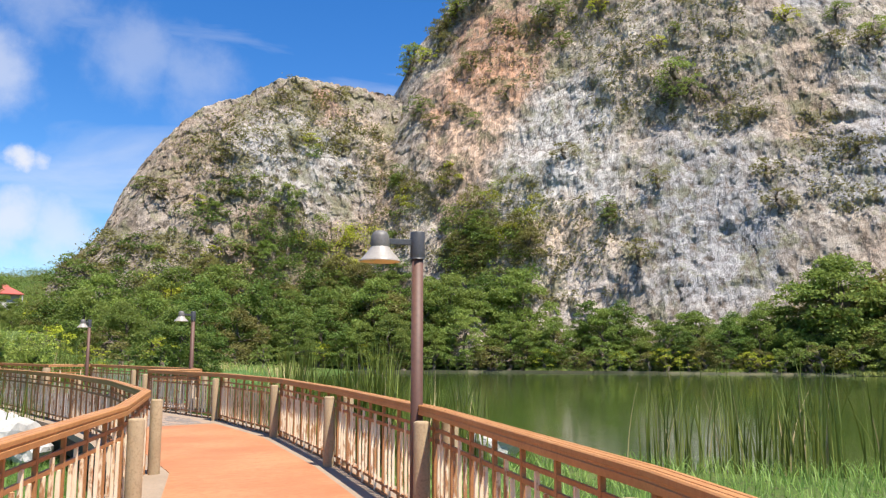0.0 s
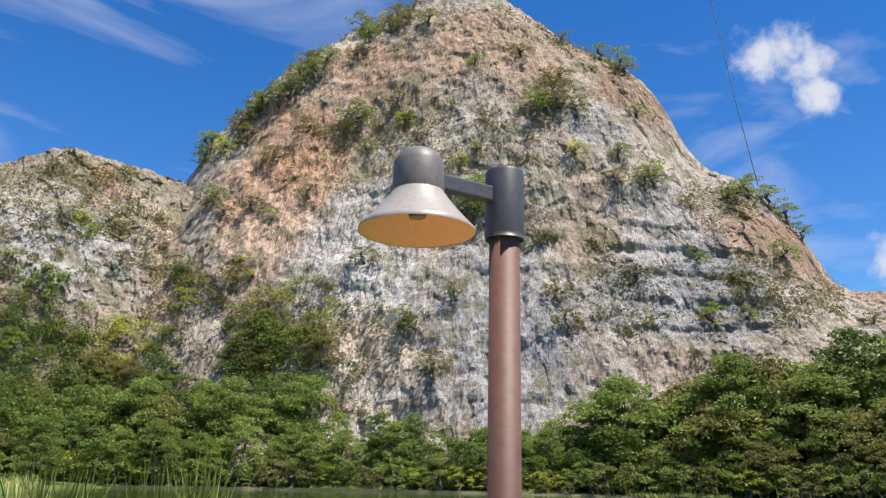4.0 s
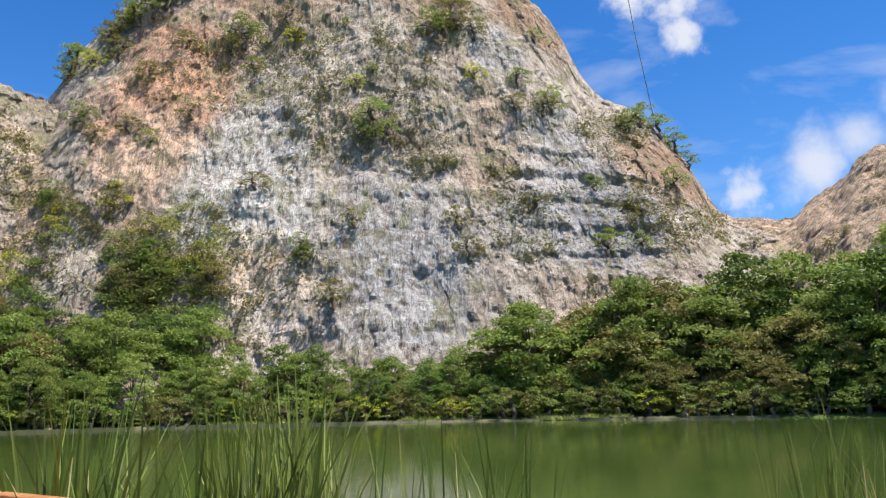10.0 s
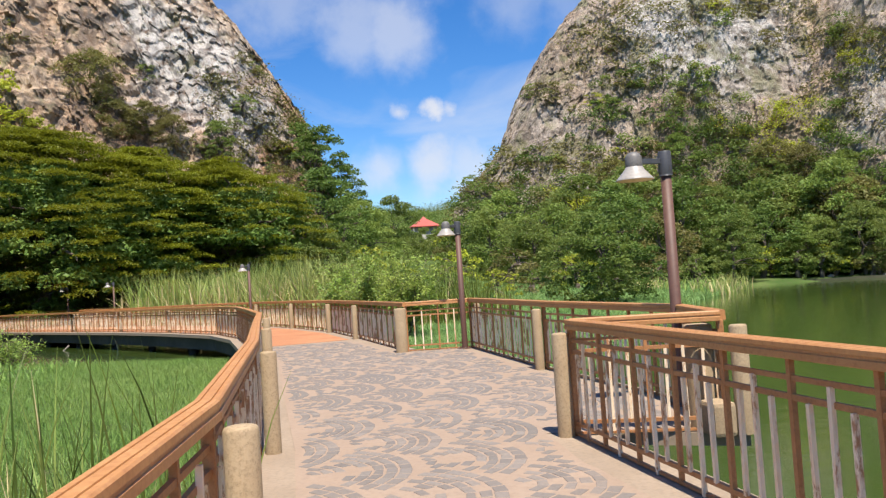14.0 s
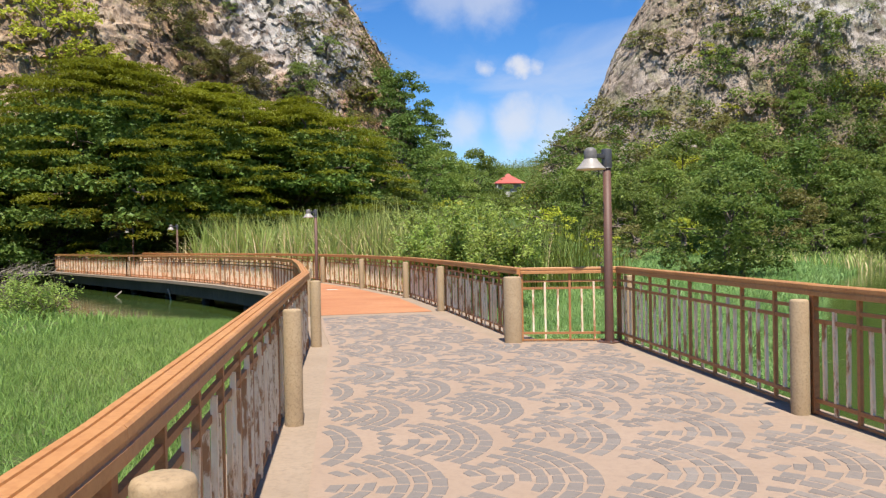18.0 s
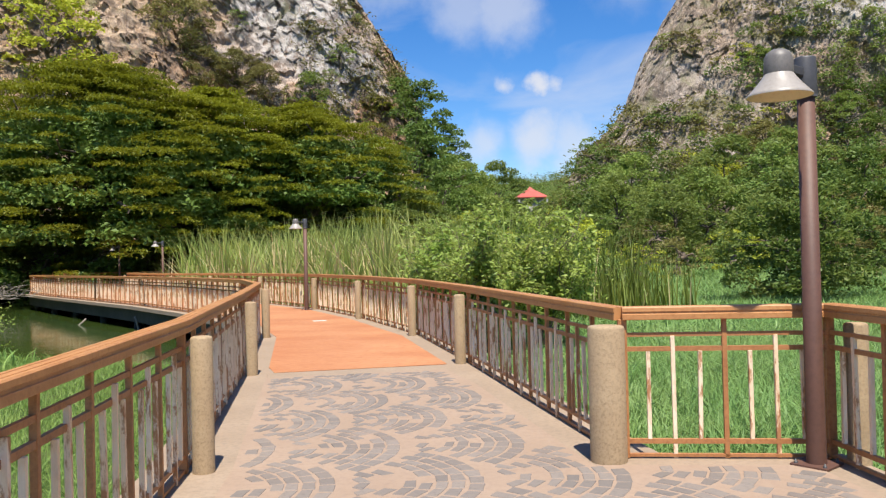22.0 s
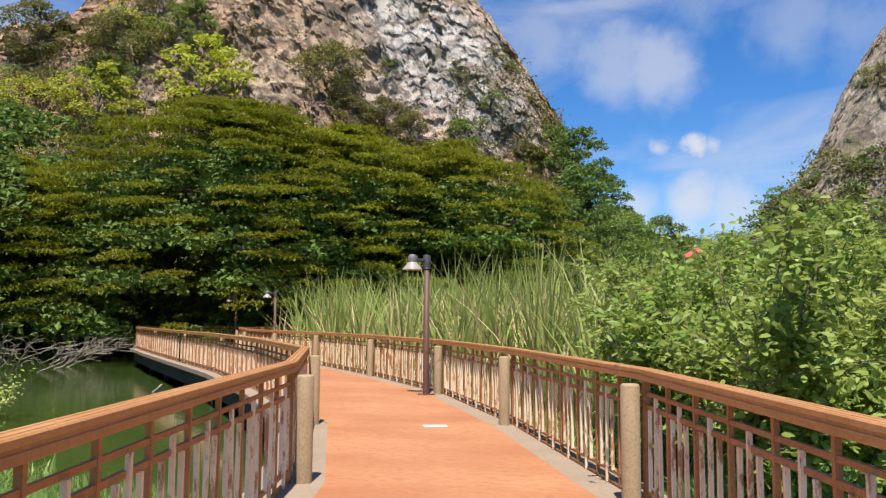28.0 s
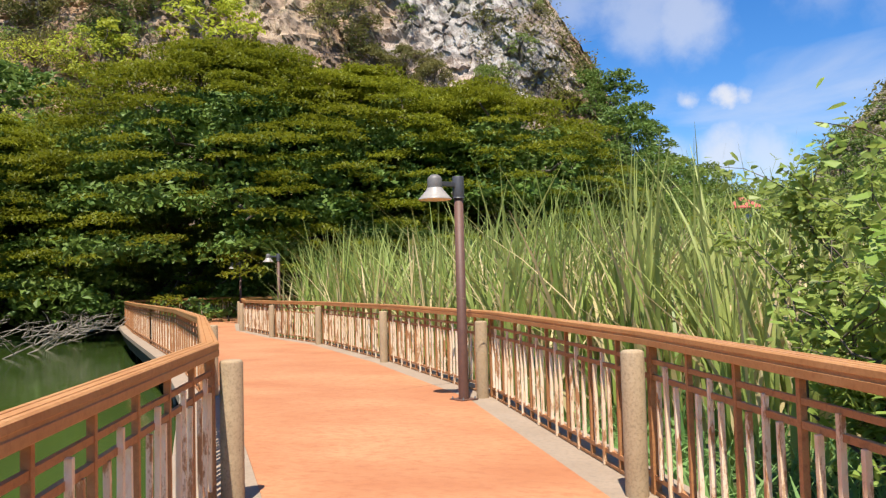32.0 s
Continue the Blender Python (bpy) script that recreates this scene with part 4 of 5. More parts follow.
set_post(Vector((1.44, 11.45, 0)), Vector((0, -0.02, 0)))
set_post(Vector((-0.28, 11.5, 0)), Vector((-0.0, -0.05, 0)), POST_BIG)


# ---- lamps ----
def street_lamp(x, y, turn, z=0.0):
    """A round pole with a dark sleeve, a side arm and a bell-shaped shade; the arm points along turn degrees."""
    base = thing("street_lamp", pose(x, y, z, 0, 0, turn), "brown pole lamp with a bell-shaped grey shade", "street lamp", "walkway lamps")
    bm = bmesh.new()
    plate = part("base_plate", box(bm, -0.13, -0.13, -0.004, 0.13, 0.13, 0.012, 0.003), MAT["pole"], base)
    for bx in (-0.1, 0.1):
        for by in (-0.1, 0.1):
            bm = bmesh.new()
            part("bolt", lathe(bm, [(0.014, 0.01), (0.014, 0.024), (0.007, 0.026), (0.007, 0.04), (0.0, 0.041)], 6, Matrix.Translation((bx, by, 0))), MAT["lamp_dark"], plate)
    bm = bmesh.new()
    part("pole", lathe(bm, [(0.068, 0.0), (0.064, 0.4), (0.058, 2.61), (0.0, 2.61)], 20), MAT["pole"], base)
    bm = bmesh.new()
    sleeve = part("sleeve", lathe(bm, [(0.0, 2.555), (0.074, 2.555), (0.077, 2.575), (0.074, 2.825), (0.069, 2.835), (0.0, 2.835)], 20), MAT["lamp_dark"], base, "dark grey steel sleeve")
    bm = bmesh.new()
    part("arm", box(bm, 0.06, -0.022, 2.695, 0.31, 0.022, 2.755, 0.006), MAT["lamp_dark"], base)
    head = Matrix.Translation((0.39, 0, -0.075))
    bm = bmesh.new()
    lathe(bm, [(0.092, 2.735), (0.095, 2.755), (0.091, 2.85), (0.074, 2.885), (0.042, 2.905), (0.0, 2.91)], 24, head)
    cap = part("housing", bm, MAT["housing"], base, "domed dark housing")
    bm = bmesh.new()
    shade = part("shade", lathe(bm, [(0.088, 2.75), (0.11, 2.715), (0.15, 2.665), (0.195, 2.615), (0.21, 2.60), (0.21, 2.592)], 32, head), MAT["lamp_rim"], base, "pale flared shade")
    bm = bmesh.new()
    part("lining", lathe(bm, [(0.208, 2.594), (0.19, 2.612), (0.145, 2.655), (0.10, 2.705), (0.0, 2.725)], 32, head), MAT["lamp_in"], shade, "cream inner reflector")
    bm = bmesh.new()
    part("bulb", lathe(bm, [(0.0, 2.635), (0.03, 2.645), (0.035, 2.675), (0.02, 2.71), (0.0, 2.72)], 12, head), MAT["lamp_rim"], shade, "unlit bulb")
    for zz in (2.62, 2.77):
        bm = bmesh.new()
        lathe(bm, [(0.0, 0.0), (0.012, 0.0), (0.012, 0.012), (0.0, 0.014)], 8, Matrix.Translation((0.05, -0.06, zz)) @ Matrix.Rotation(radians(90), 4, "X"))
        part("screw", bm, MAT["lamp_rim"], sleeve)
    return base


street_lamp(1.86, -15.45, 168)
street_lamp(3.3, 2.55, 195)
street_lamp(1.13, 11.36, 228)
street_lamp(-7.98, 29.5, 240)
street_lamp(-21.2, 46.6, 225)
street_lamp(-27.3, 53.0, 200)


# ---- plants ----
rng = np.random.default_rng(7)


def leaf_cards(centers, size, aspect=0.5, up=0.35, spread=0.35):
    """Folded leaf shapes, one at each centre, facing all ways but rather upwards."""
    n = len(centers)
    s = (size * (1 + spread * (rng.random(n) * 2 - 1)))[:, None]
    d = rng.normal(size=(n, 3))
    d[:, 2] = d[:, 2] * 0.55
    d /= np.linalg.norm(d, axis=1, keepdims=True)
    nr = rng.normal(size=(n, 3)) * (1 - up)
    nr[:, 2] += up * 2.2
    side = np.cross(d, nr)
    side /= np.linalg.norm(side, axis=1, keepdims=True) + 1e-9
    nrm = np.cross(side, d)
    c = np.asarray(centers)
    w = s * aspect * 0.5
    v = np.stack([c - d * s * 0.5, c + side * w + nrm * s * 0.08, c + d * s * 0.5, c - side * w + nrm * s * 0.08], 1)
    return v.reshape(-1, 3), np.arange(n * 4).reshape(-1, 4)


def ball_points(n, up=0.25):
    d = rng.normal(size=(n, 3))
    d /= np.linalg.norm(d, axis=1, keepdims=True)
    d[:, 2] = np.where(d[:, 2] < -0.3, -d[:, 2] * 0.6, d[:, 2])
    return d * (0.55 + 0.5 * rng.random((n, 1)) ** 0.6)


def crown_mesh(name, blobs, per, size, material, aspect=0.5, up=0.35):
    pts = [np.array(c) + ball_points(int(per * (r[0] * r[2]) ** 0.7)) * np.array(r) for c, r in blobs]
    v, f = leaf_cards(np.concatenate(pts), size, aspect, up)
    return raw_mesh(name, v, f, material)


def limb_line(a, b, sag=0.1, bits=5):
    a, b = Vector(a), Vector(b)
    out = []
    for k in range(bits + 1):
        t = k / bits
        p = a.lerp(b, t)
        out.append(p + Vector((rng.normal() * sag, rng.normal() * sag, math.sin(t * math.pi) * sag * 2)) * (t * (1 - t) * 4))
    return out


def tree_proto(height, spread, leaf, material, blobs_n=34, per=95, low=0.25, name="tree", label="leafy green tree near the water"):
    """Trunk, limbs and an uneven crown of leaf clumps; returns the thing, kept off at the origin until copied."""
    base = thing(name, Matrix(), label, "tree", "waterside trees")
    bm = bmesh.new()
    trunk = limb_line((0, 0, -0.4), (rng.normal() * 0.4, rng.normal() * 0.4, height * 0.62), 0.25, 7)
    tube(bm, trunk, np.linspace(0.24, 0.09, 8), 9)
    blobs = []
    for k in range(blobs_n):
        t = low + (1 - low) * (k + rng.random()) / blobs_n
        ang = k * 2.4 + rng.normal() * 0.4
        reach = spread * (math.sin(min(1, (t - low) / (1 - low) * 0.9 + 0.12) * math.pi) ** 0.6) * (0.55 + 0.5 * rng.random())
        c = (math.cos(ang) * reach, math.sin(ang) * reach, height * t * (0.92 + 0.12 * rng.random()))
        r = spread * (0.20 + 0.17 * rng.random())
        blobs.append((c, (r, r, r * 0.62)))
        if k % 3 == 0:
            s = trunk[min(7, int(2 + 5 * t))]
            tube(bm, limb_line(s, c, 0.15, 4), np.linspace(0.075, 0.02, 5), 5)
    part("trunk", bm, MAT["bark"], base, "grey-brown trunk with limbs")
    shared("crown", crown_mesh("crown", blobs, per, leaf, material), base)
    return base


def rain_tree(x, y, height, spread, seed_turn):
    """A wide umbrella tree: spreading limbs under flat, feathery layers of leaves."""
    base = thing("rain_tree", pose(x, y, at_ground(x, y), 0, 0, seed_turn), "broad umbrella-shaped tree with layered bright green leaves", "tree")
    bm = bmesh.new()
    tube(bm, limb_line((0, 0, -0.4), (0.5, 0.3, height * 0.32), 0.2, 5), np.linspace(0.62, 0.42, 6), 10)
    pads, core = [], []
    count = int(3.0 * spread**2)
    for k in range(count):
        ang = k * 2.39996 + rng.normal() * 0.15
        t = (k + 0.5) / count
        lift = math.cos(t * math.pi * 0.5) ** 0.8
        r = spread * math.sqrt(max(0.0, 1 - lift**2)) * (0.86 + 0.2 * rng.random())
        z = height * (0.12 + 0.88 * lift) - rng.random() * 0.08 * height
        z = (math.floor(z / 0.95 + 0.6 * math.sin(2 * ang + 0.3 * r)) - 0.6 * math.sin(2 * ang + 0.3 * r) + 0.5) * 0.95 + rng.normal() * 0.10
        s = 0.7 + 1.05 * rng.random()
        pads.append(((math.cos(ang) * r, math.sin(ang) * r, z), (s, s, 0.13)))
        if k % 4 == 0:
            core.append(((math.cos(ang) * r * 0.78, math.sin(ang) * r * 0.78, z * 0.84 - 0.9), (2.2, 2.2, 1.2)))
        if k % 80 == 0:
            tube(bm, limb_line((0.4, 0.2, height * 0.3), (math.cos(ang) * r * 0.92, math.sin(ang) * r * 0.92, z - 0.3), 0.7, 6), np.linspace(0.26, 0.05, 7), 6)
    part("trunk", bm, MAT["bark"], base, "dark trunk with long spreading limbs")
    pts = []
    for (cx, cy, cz), (s, _, h) in pads:
        m = int(95 * s * s)
        a, q = rng.random(m) * 6.283, np.sqrt(rng.random(m)) * s * (0.8 + 0.4 * rng.random(m))
        u, w = np.cos(a) * q, np.sin(a) * q * 0.8
        away = math.atan2(cy, cx)
        slope = 0.02 + 0.22 * rng.random()
        z = cz - slope * u - 0.12 * (q / s) ** 2 * s + rng.normal(size=m) * h * 0.5
        pts.append(np.stack([cx + u * math.cos(away) - w * math.sin(away), cy + u * math.sin(away) + w * math.cos(away), z], -1))
    lv, lf = leaf_cards(np.concatenate(pts), 0.25, 0.45, 0.78)
    shared("crown", raw_mesh("crown", lv, lf, MAT["leaf_rain"]), base, None, "flat layered crown")
    # Inner leaves take the darker green to stand for shade beneath the pads.
    shared("inner_crown", crown_mesh("inner_crown", core, 120, 0.46, MAT["leaf_dark"], 0.55, 0.3), base, None, "inner leaves coloured dark for shade")
    return base


def blades(points, height, width, lean, material, name, curl=0.5, steps=3):
    """Long curved tapering blades standing at the given places, as one mesh."""
    n = len(points)
    p = np.asarray(points, float)
    h = height * (0.6 + 0.55 * rng.random(n))
    ang = rng.random(n) * 6.283
    ln = lean * (0.2 + 1.3 * rng.random(n) ** 1.5)
    dx, dy = np.cos(ang), np.sin(ang)
    face = ang + math.pi / 2 + rng.normal(size=n) * 0.7
    wx, wy = np.cos(face) * width / 2, np.sin(face) * width / 2
    rows = []
    for k in range(steps + 1):
        t = k / steps
        out = ln * h * (t ** (1.4 + curl))
        z = h * t * (1 - 0.22 * np.minimum(ln, 1.5) * t)
        taper = (1 - t**1.6) * 0.95 + 0.05
        c = np.stack([p[:, 0] + dx * out, p[:, 1] + dy * out, p[:, 2] + z], -1)
        w = np.stack([wx * taper, wy * taper, wx * 0], -1)
        rows += [c - w, c + w]
    v = np.stack(rows, 1).reshape(-1, 3)
    k2 = 2 * (steps + 1)
    f = np.concatenate([np.stack([np.arange(n) * k2 + 2 * k + o for o in (0, 1, 3, 2)], -1) for k in range(steps)])
    return raw_mesh(name, v, f, material, True)


def scatter(n, inside, density=None):
    """Places inside a plan box given as x0, y0, x1, y1, kept where the test holds, on the ground."""
    x0, y0, x1, y1 = inside
    x, y = x0 + rng.random(n) * (x1 - x0), y0 + rng.random(n) * (y1 - y0)
    if density is not None:
        keep = density(x, y)
        x, y = x[keep], y[keep]
    return np.stack([x, y, np.maximum(ground_height(x, y), WATER_Z - 0.02)], -1)


def disc_points(n, x, y, r, squeeze=1.0, turn=0.0):
    a, q = rng.random(n) * 6.283, np.sqrt(rng.random(n)) * r
    u, v = np.cos(a) * q, np.sin(a) * q * squeeze
    px, py = x + u * math.cos(turn) - v * math.sin(turn), y + u * math.sin(turn) + v * math.cos(turn)
    return np.stack([px, py, np.maximum(ground_height(px, py), WATER_Z - 0.1) - 0.05], -1)


def stuff(name, me, label, category):
    return tagged(new(name, me), label, category, kind="stuff")


WALK_POLY = [(p.x, p.y) for p in outer_l] + [(p.x, p.y) for p in outer_r][::-1]


def off_walk(x, y, gap=0.1):
    return inside_distance(x, y, WALK_POLY) < -gap


def dry(x, y, gap=0.0):
    return np.maximum(inside_distance(x, y, LAKE), inside_distance(x, y, POND)) < gap


def left_of_rail(x, y):
    return x < np.interp(y, [p[1] for p in LEFT], [p[0] for p in LEFT])


# marsh grass: fine and close beside the walkway, coarser farther off
near_l = scatter(120000, (-13, -14, 0.5, 25), lambda x, y: left_of_rail(x, y) & off_walk(x, y) & dry(x, y, 0.6))
stuff("marsh_grass", blades(near_l, 0.24, 0.014, 1.1, MAT["grass"], "marsh_grass", 0.4, 2), "lush bright green grass growing in the marsh", "grass")
far_l = scatter(16000, (-34, -25, -12, 27), lambda x, y: dry(x, y, 0.6))
stuff("marsh_grass", blades(far_l, 0.42, 0.05, 0.9, MAT["grass"], "marsh_grass", 0.4, 2), "bright green grass growing in the marsh", "grass")
near_r = scatter(110000, (-3, 10, 13, 34), lambda x, y: ~left_of_rail(x, y) & off_walk(x, y) & dry(x, y, 0.5))
stuff("marsh_weed", blades(near_r, 0.36, 0.024, 1.2, MAT["weed"], "marsh_weed", 0.4, 2), "dense bright green water weed beside the walkway", "grass")
far_r = scatter(64000, (-10, 26, 27, 66), lambda x, y: ~left_of_rail(x, y) & off_walk(x, y) & dry(x, y, 0.5))
stuff("marsh_weed", blades(far_r, 0.5, 0.07, 1.1, MAT["weed"], "marsh_weed", 0.4, 2), "green water weed spreading to the lake", "grass")
bank = scatter(26000, (0, -30, 22, -3), lambda x, y: (y < -4) & (inside_distance(x, y, WALK_POLY) < -0.1) & dry(x, y, 0.5) & (x > 2))
stuff("bank_grass", blades(bank, 0.42, 0.024, 0.8, MAT["grass"], "bank_grass", 0.4, 2), "long green grass on the lake bank", "grass")
ang = radians(18) + rng.random(22000) * radians(75)
dd = 91.2 + rng.random(22000) ** 1.3 * 6
sx, sy = MID[0] + np.sin(ang) * dd, MID[1] + np.cos(ang) * dd
keep = dry(sx, sy, 0.3) & (fbm(sx * 0.12, sy * 0.12, sx * 0, 3) > 0.16)
shore = np.stack([sx, sy, np.maximum(ground_height(sx, sy), -0.85)], -1)[keep]
stuff("shore_grass", blades(shore, 0.6, 0.14, 1.0, MAT["reed"], "shore_grass", 0.4, 2), "yellow-green grass along the far shore", "grass")


# reeds
def reed_bed(spots, per, height, label, width=0.03, dry_share=0.12, lean=0.28, green="reed", bunch=1):
    pts = np.concatenate([disc_points(int(per * r * r / bunch), x, y, r) for x, y, r in spots])
    pts = np.repeat(pts, bunch, 0)
    pts[:, :2] += rng.normal(size=(len(pts), 2)) * 0.07 * (bunch > 1)
    cut = int(len(pts) * (1 - dry_share))
    order = rng.permutation(len(pts))
    stuff("reeds", blades(pts[order[:cut]], height, width, lean, MAT[green], "reeds", 0.9, 5), label, "reeds")
    if green == "reed_dark":
        few = pts[order[: len(pts) // 3]] + rng.normal(size=(len(pts) // 3, 3)) * (0.06, 0.06, 0)
        stuff("reeds", blades(few, height * 0.92, width * 0.9, lean * 0.95, MAT["reed"], "reeds", 0.9, 5), "bright yellow-green reed leaves bending over", "reeds")
    if dry_share:
        stuff("dry_reeds", blades(pts[order[cut:]], height * 0.8, width, lean * 1.25, MAT["reed_dry"], "dry_reeds", 0.5, 5), "dry straw-coloured reed leaves", "reeds")


reed_bed([(3.35, -6.95, 0.26), (3.6, -6.6, 0.28), (3.8, -7.0, 0.26)], 700, 2.75, "tall green reeds standing in the lake beside the railing", 0.056, 0.10, 0.2, "reed_dark")
reed_bed([(4.65, -7.0, 0.32), (5.0, -7.35, 0.38), (5.3, -7.1, 0.3)], 750, 2.8, "tall green reeds standing in the lake beside the railing", 0.056, 0.10, 0.2, "reed_dark")
reed_bed([(5.6, -7.9, 0.45), (6.0, -8.3, 0.5), (6.5, -8.6, 0.5)], 150, 2.4, "sparse green reeds standing in the lake shallows", 0.036, 0.08, 0.22, "reed_dark")
reed_bed([(9.9, -10.2, 0.6), (10.5, -11.0, 0.7), (11.6, -11.2, 0.75), (12.6, -11.6, 0.8), (12.0, -12.4, 0.7), (13.8, -13.2, 0.9), (13.0, -10.4, 0.6), (15.2, -13.0, 0.9)], 62, 2.3, "tall green reeds standing in the lake shallows", 0.04, 0.1, 0.22, "reed_dark")
reed_bed([(3.2, 31.5, 1.0), (2.6, 34, 1.4)], 60, 2.4, "clumps of tall green reeds at the lake edge", 0.05, 0.1, 0.3, "reed_dark")
band = [(-6.2 - 0.72 * k, 31.2 + 0.82 * k, 1.3) for k in range(0, 20)] + [(-4.6 - 0.72 * k, 32.2 + 0.82 * k, 1.5) for k in range(0, 22)] + [(-2.6 - 0.7 * k, 33.5 + 0.9 * k, 1.6) for k in range(0, 20)]
reed_bed(band, 36, 3.9, "thick bed of tall reeds beside the walkway", 0.09, 0.34, 0.38, "reed", 9)
reed_bed(band[::2], 18, 3.0, "drooping yellowed reeds among the taller ones", 0.08, 0.6, 0.7, "reed", 6)
reed_bed([(-3.9, 30.4, 1.1), (-3.0, 31.4, 1.2)], 60, 3.6, "tall green reeds between the reed bed and the shrub", 0.08, 0.25, 0.45, "reed", 6)
reed_bed([(-1.6, 31.0, 1.3), (-0.4, 32.0, 1.3), (0.7, 31.2, 1.2), (1.8, 32.4, 1.2)], 85, 3.4, "dark green reeds behind the shrub", 0.05, 0.08, 0.3, "reed_dark")
reed_bed([(-1.5, -1.0, 0.8), (-2.0, -2.6, 0.8), (-2.9, -0.6, 0.9), (-3.6, -2.0, 1.0)], 75, 2.0, "dark green reeds standing in the marsh grass", 0.03, 0.06, 0.24, "reed_dark")
reed_bed([(20, 52, 1.6), (22.5, 55, 1.6), (24.5, 58.5, 1.5), (18, 57, 2), (26, 62, 1.5)], 40, 1.5, "yellow-green reeds on the marsh point", 0.07, 0.35, 0.5)


# broad-leaved shrubs beside the walkway
def shrub(x, y, height, spread, count, label, material, leaf=0.115, stems=20):
    base = thing("shrub", Matrix.Translation((x, y, at_ground(x, y))), label, "shrub")
    pts = []
    for k in range(stems):
        bm = bmesh.new()
        a = k * 2.4 + rng.normal() * 0.3
        r = spread * (0.25 + 0.8 * rng.random())
        tip = (math.cos(a) * r, math.sin(a) * r, height * (0.55 + 0.5 * rng.random()))
        line = limb_line((rng.normal() * 0.1, rng.normal() * 0.1, -0.15), tip, 0.16, 6)
        tube(bm, line, np.linspace(0.022, 0.005, 7), 5)
        for _ in range(9):
            t = 0.3 + 0.7 * rng.random()
            s = line[0].lerp(line[-1], t)
            e = s + Vector((rng.normal() * 0.4, rng.normal() * 0.4, 0.15 + 0.3 * rng.random())) * (spread / 1.4)
            tw = limb_line(s, e, 0.05, 3)
            tube(bm, tw, np.linspace(0.008, 0.003, 4), 4)
            m = count // (stems * 9)
            f = rng.random((m, 1))
            pts.append(np.array(s) * (1 - f) + np.array(e) * f + rng.normal(size=(m, 3)) * 0.09)
        part("stem", bm, MAT["bark"], base)
    c = np.concatenate(pts)
    c = c[c[:, 2] > 0.05]
    v4, _ = leaf_cards(c, leaf, 0.52, 0.4)
    v4 = v4.reshape(-1, 4, 3)
    b, s1, t, s2 = v4[:, 0], v4[:, 1], v4[:, 2], v4[:, 3]
    v = np.stack([b, b * 0.45 + s1 * 0.75 - t * 0.2, s1 * 0.72 + t * 0.28, t, s2 * 0.72 + t * 0.28, b * 0.45 + s2 * 0.75 - t * 0.2], 1).reshape(-1, 3)
    me = raw_mesh("leaves", v, np.arange(len(v)).reshape(-1, 6), material)
    shared("foliage", me, base)
    return base


LIGHT = "bright green broad-leaved shrub leaning over the railing"
shrub(-2.0, 22.5, 3.0, 1.3, 9000, LIGHT, MAT["leaf_light"])
shrub(-0.8, 23.8, 3.2, 1.4, 8600, "bright green broad-leaved shrub in the marsh", MAT["leaf_light"])
shrub(-3.0, 25.4, 3.2, 1.3, 8600, LIGHT, MAT["leaf_light"])
shrub(-3.3, 27.6, 3.0, 1.25, 10000, LIGHT, MAT["leaf_light"])
shrub(-17.5, 26.3, 1.9, 1.6, 3000, "pale leaved bush at the pond edge", MAT["leaf_light"])
shrub(-19.2, 28.2, 2.4, 1.6, 3000, "pale leaved bush at the pond edge", MAT["leaf_light"])


# trees round the water
PROTOS = [
    tree_proto(8.0, 3.5, 0.30, MAT["leaf_tree"], 42, 215, 0.08),
    tree_proto(7.2, 3.9, 0.30, MAT["leaf_tree"], 40, 215, 0.06),
    tree_proto(9.5, 3.3, 0.30, MAT["leaf_dark"], 44, 200, 0.1),
    tree_proto(6.4, 3.7, 0.29, MAT["leaf_olive"], 38, 195, 0.05, label="olive-green scrubby tree near the water"),
    tree_proto(8.5, 3.7, 0.31, MAT["leaf_dark"], 42, 195, 0.06),
]
BUSHES = [
    tree_proto(2.6, 1.7, 0.21, MAT["leaf_tree"], 18, 190, 0.1, "bush", "small leafy green bush"),
    tree_proto(2.2, 1.8, 0.21, MAT["leaf_olive"], 17, 160, 0.08, "bush", "dry olive-green bush on the rock"),
    tree_proto(2.4, 1.6, 0.23, MAT["leaf_yellow"], 17, 160, 0.1, "bush", "light yellow-green leafy bush"),
]
used = set()


def plant(proto, x, y, scale, z=None, stretch=1.0, label=""):
    z = at_ground(x, y) if z is None else z
    m = Matrix.LocRotScale((x, y, z), Euler((rng.normal() * 0.04, rng.normal() * 0.04, rng.random() * 6.283)), (scale, scale, scale * stretch))
    if proto not in used:
        used.add(proto)
        proto.matrix_basis = m
        ob = proto
    else:
        ob = copy_thing(proto, m)
        ob.scale = (scale, scale, scale * stretch)
    if label:
        ob["label"] = label
    return ob


def pick(weights):
    return PROTOS[int(rng.choice(len(PROTOS), p=np.array(weights) / sum(weights)))]


def belt(a0, a1, d0, d1, n, s0, s1, weights):
    for k in range(n):
        a = radians(a0 + (a1 - a0) * (k + rng.random() * 0.9) / n)
        d = d0 + (d1 - d0) * rng.random()
        plant(pick(weights), MID[0] + d * math.sin(a), MID[1] + d * math.cos(a), s0 + (s1 - s0) * rng.random(), None, 0.85 + 0.3 * rng.random())


belt(22, 88, 94.0, 97.5, 56, 0.5, 0.85, (4, 4, 1, 3, 1))
for k in range(84):
    a, d = radians(20 + 70 * (k + rng.random()) / 84), 92.4 + 1.8 * rng.random()
    plant(BUSHES[int(rng.choice(3, p=(0.45, 0.35, 0.2)))], MID[0] + d * math.sin(a), MID[1] + d * math.cos(a), 0.7 + 0.7 * rng.random())
belt(38, 56, 98, 101, 9, 0.75, 1.0, (3, 3, 1, 2, 1))
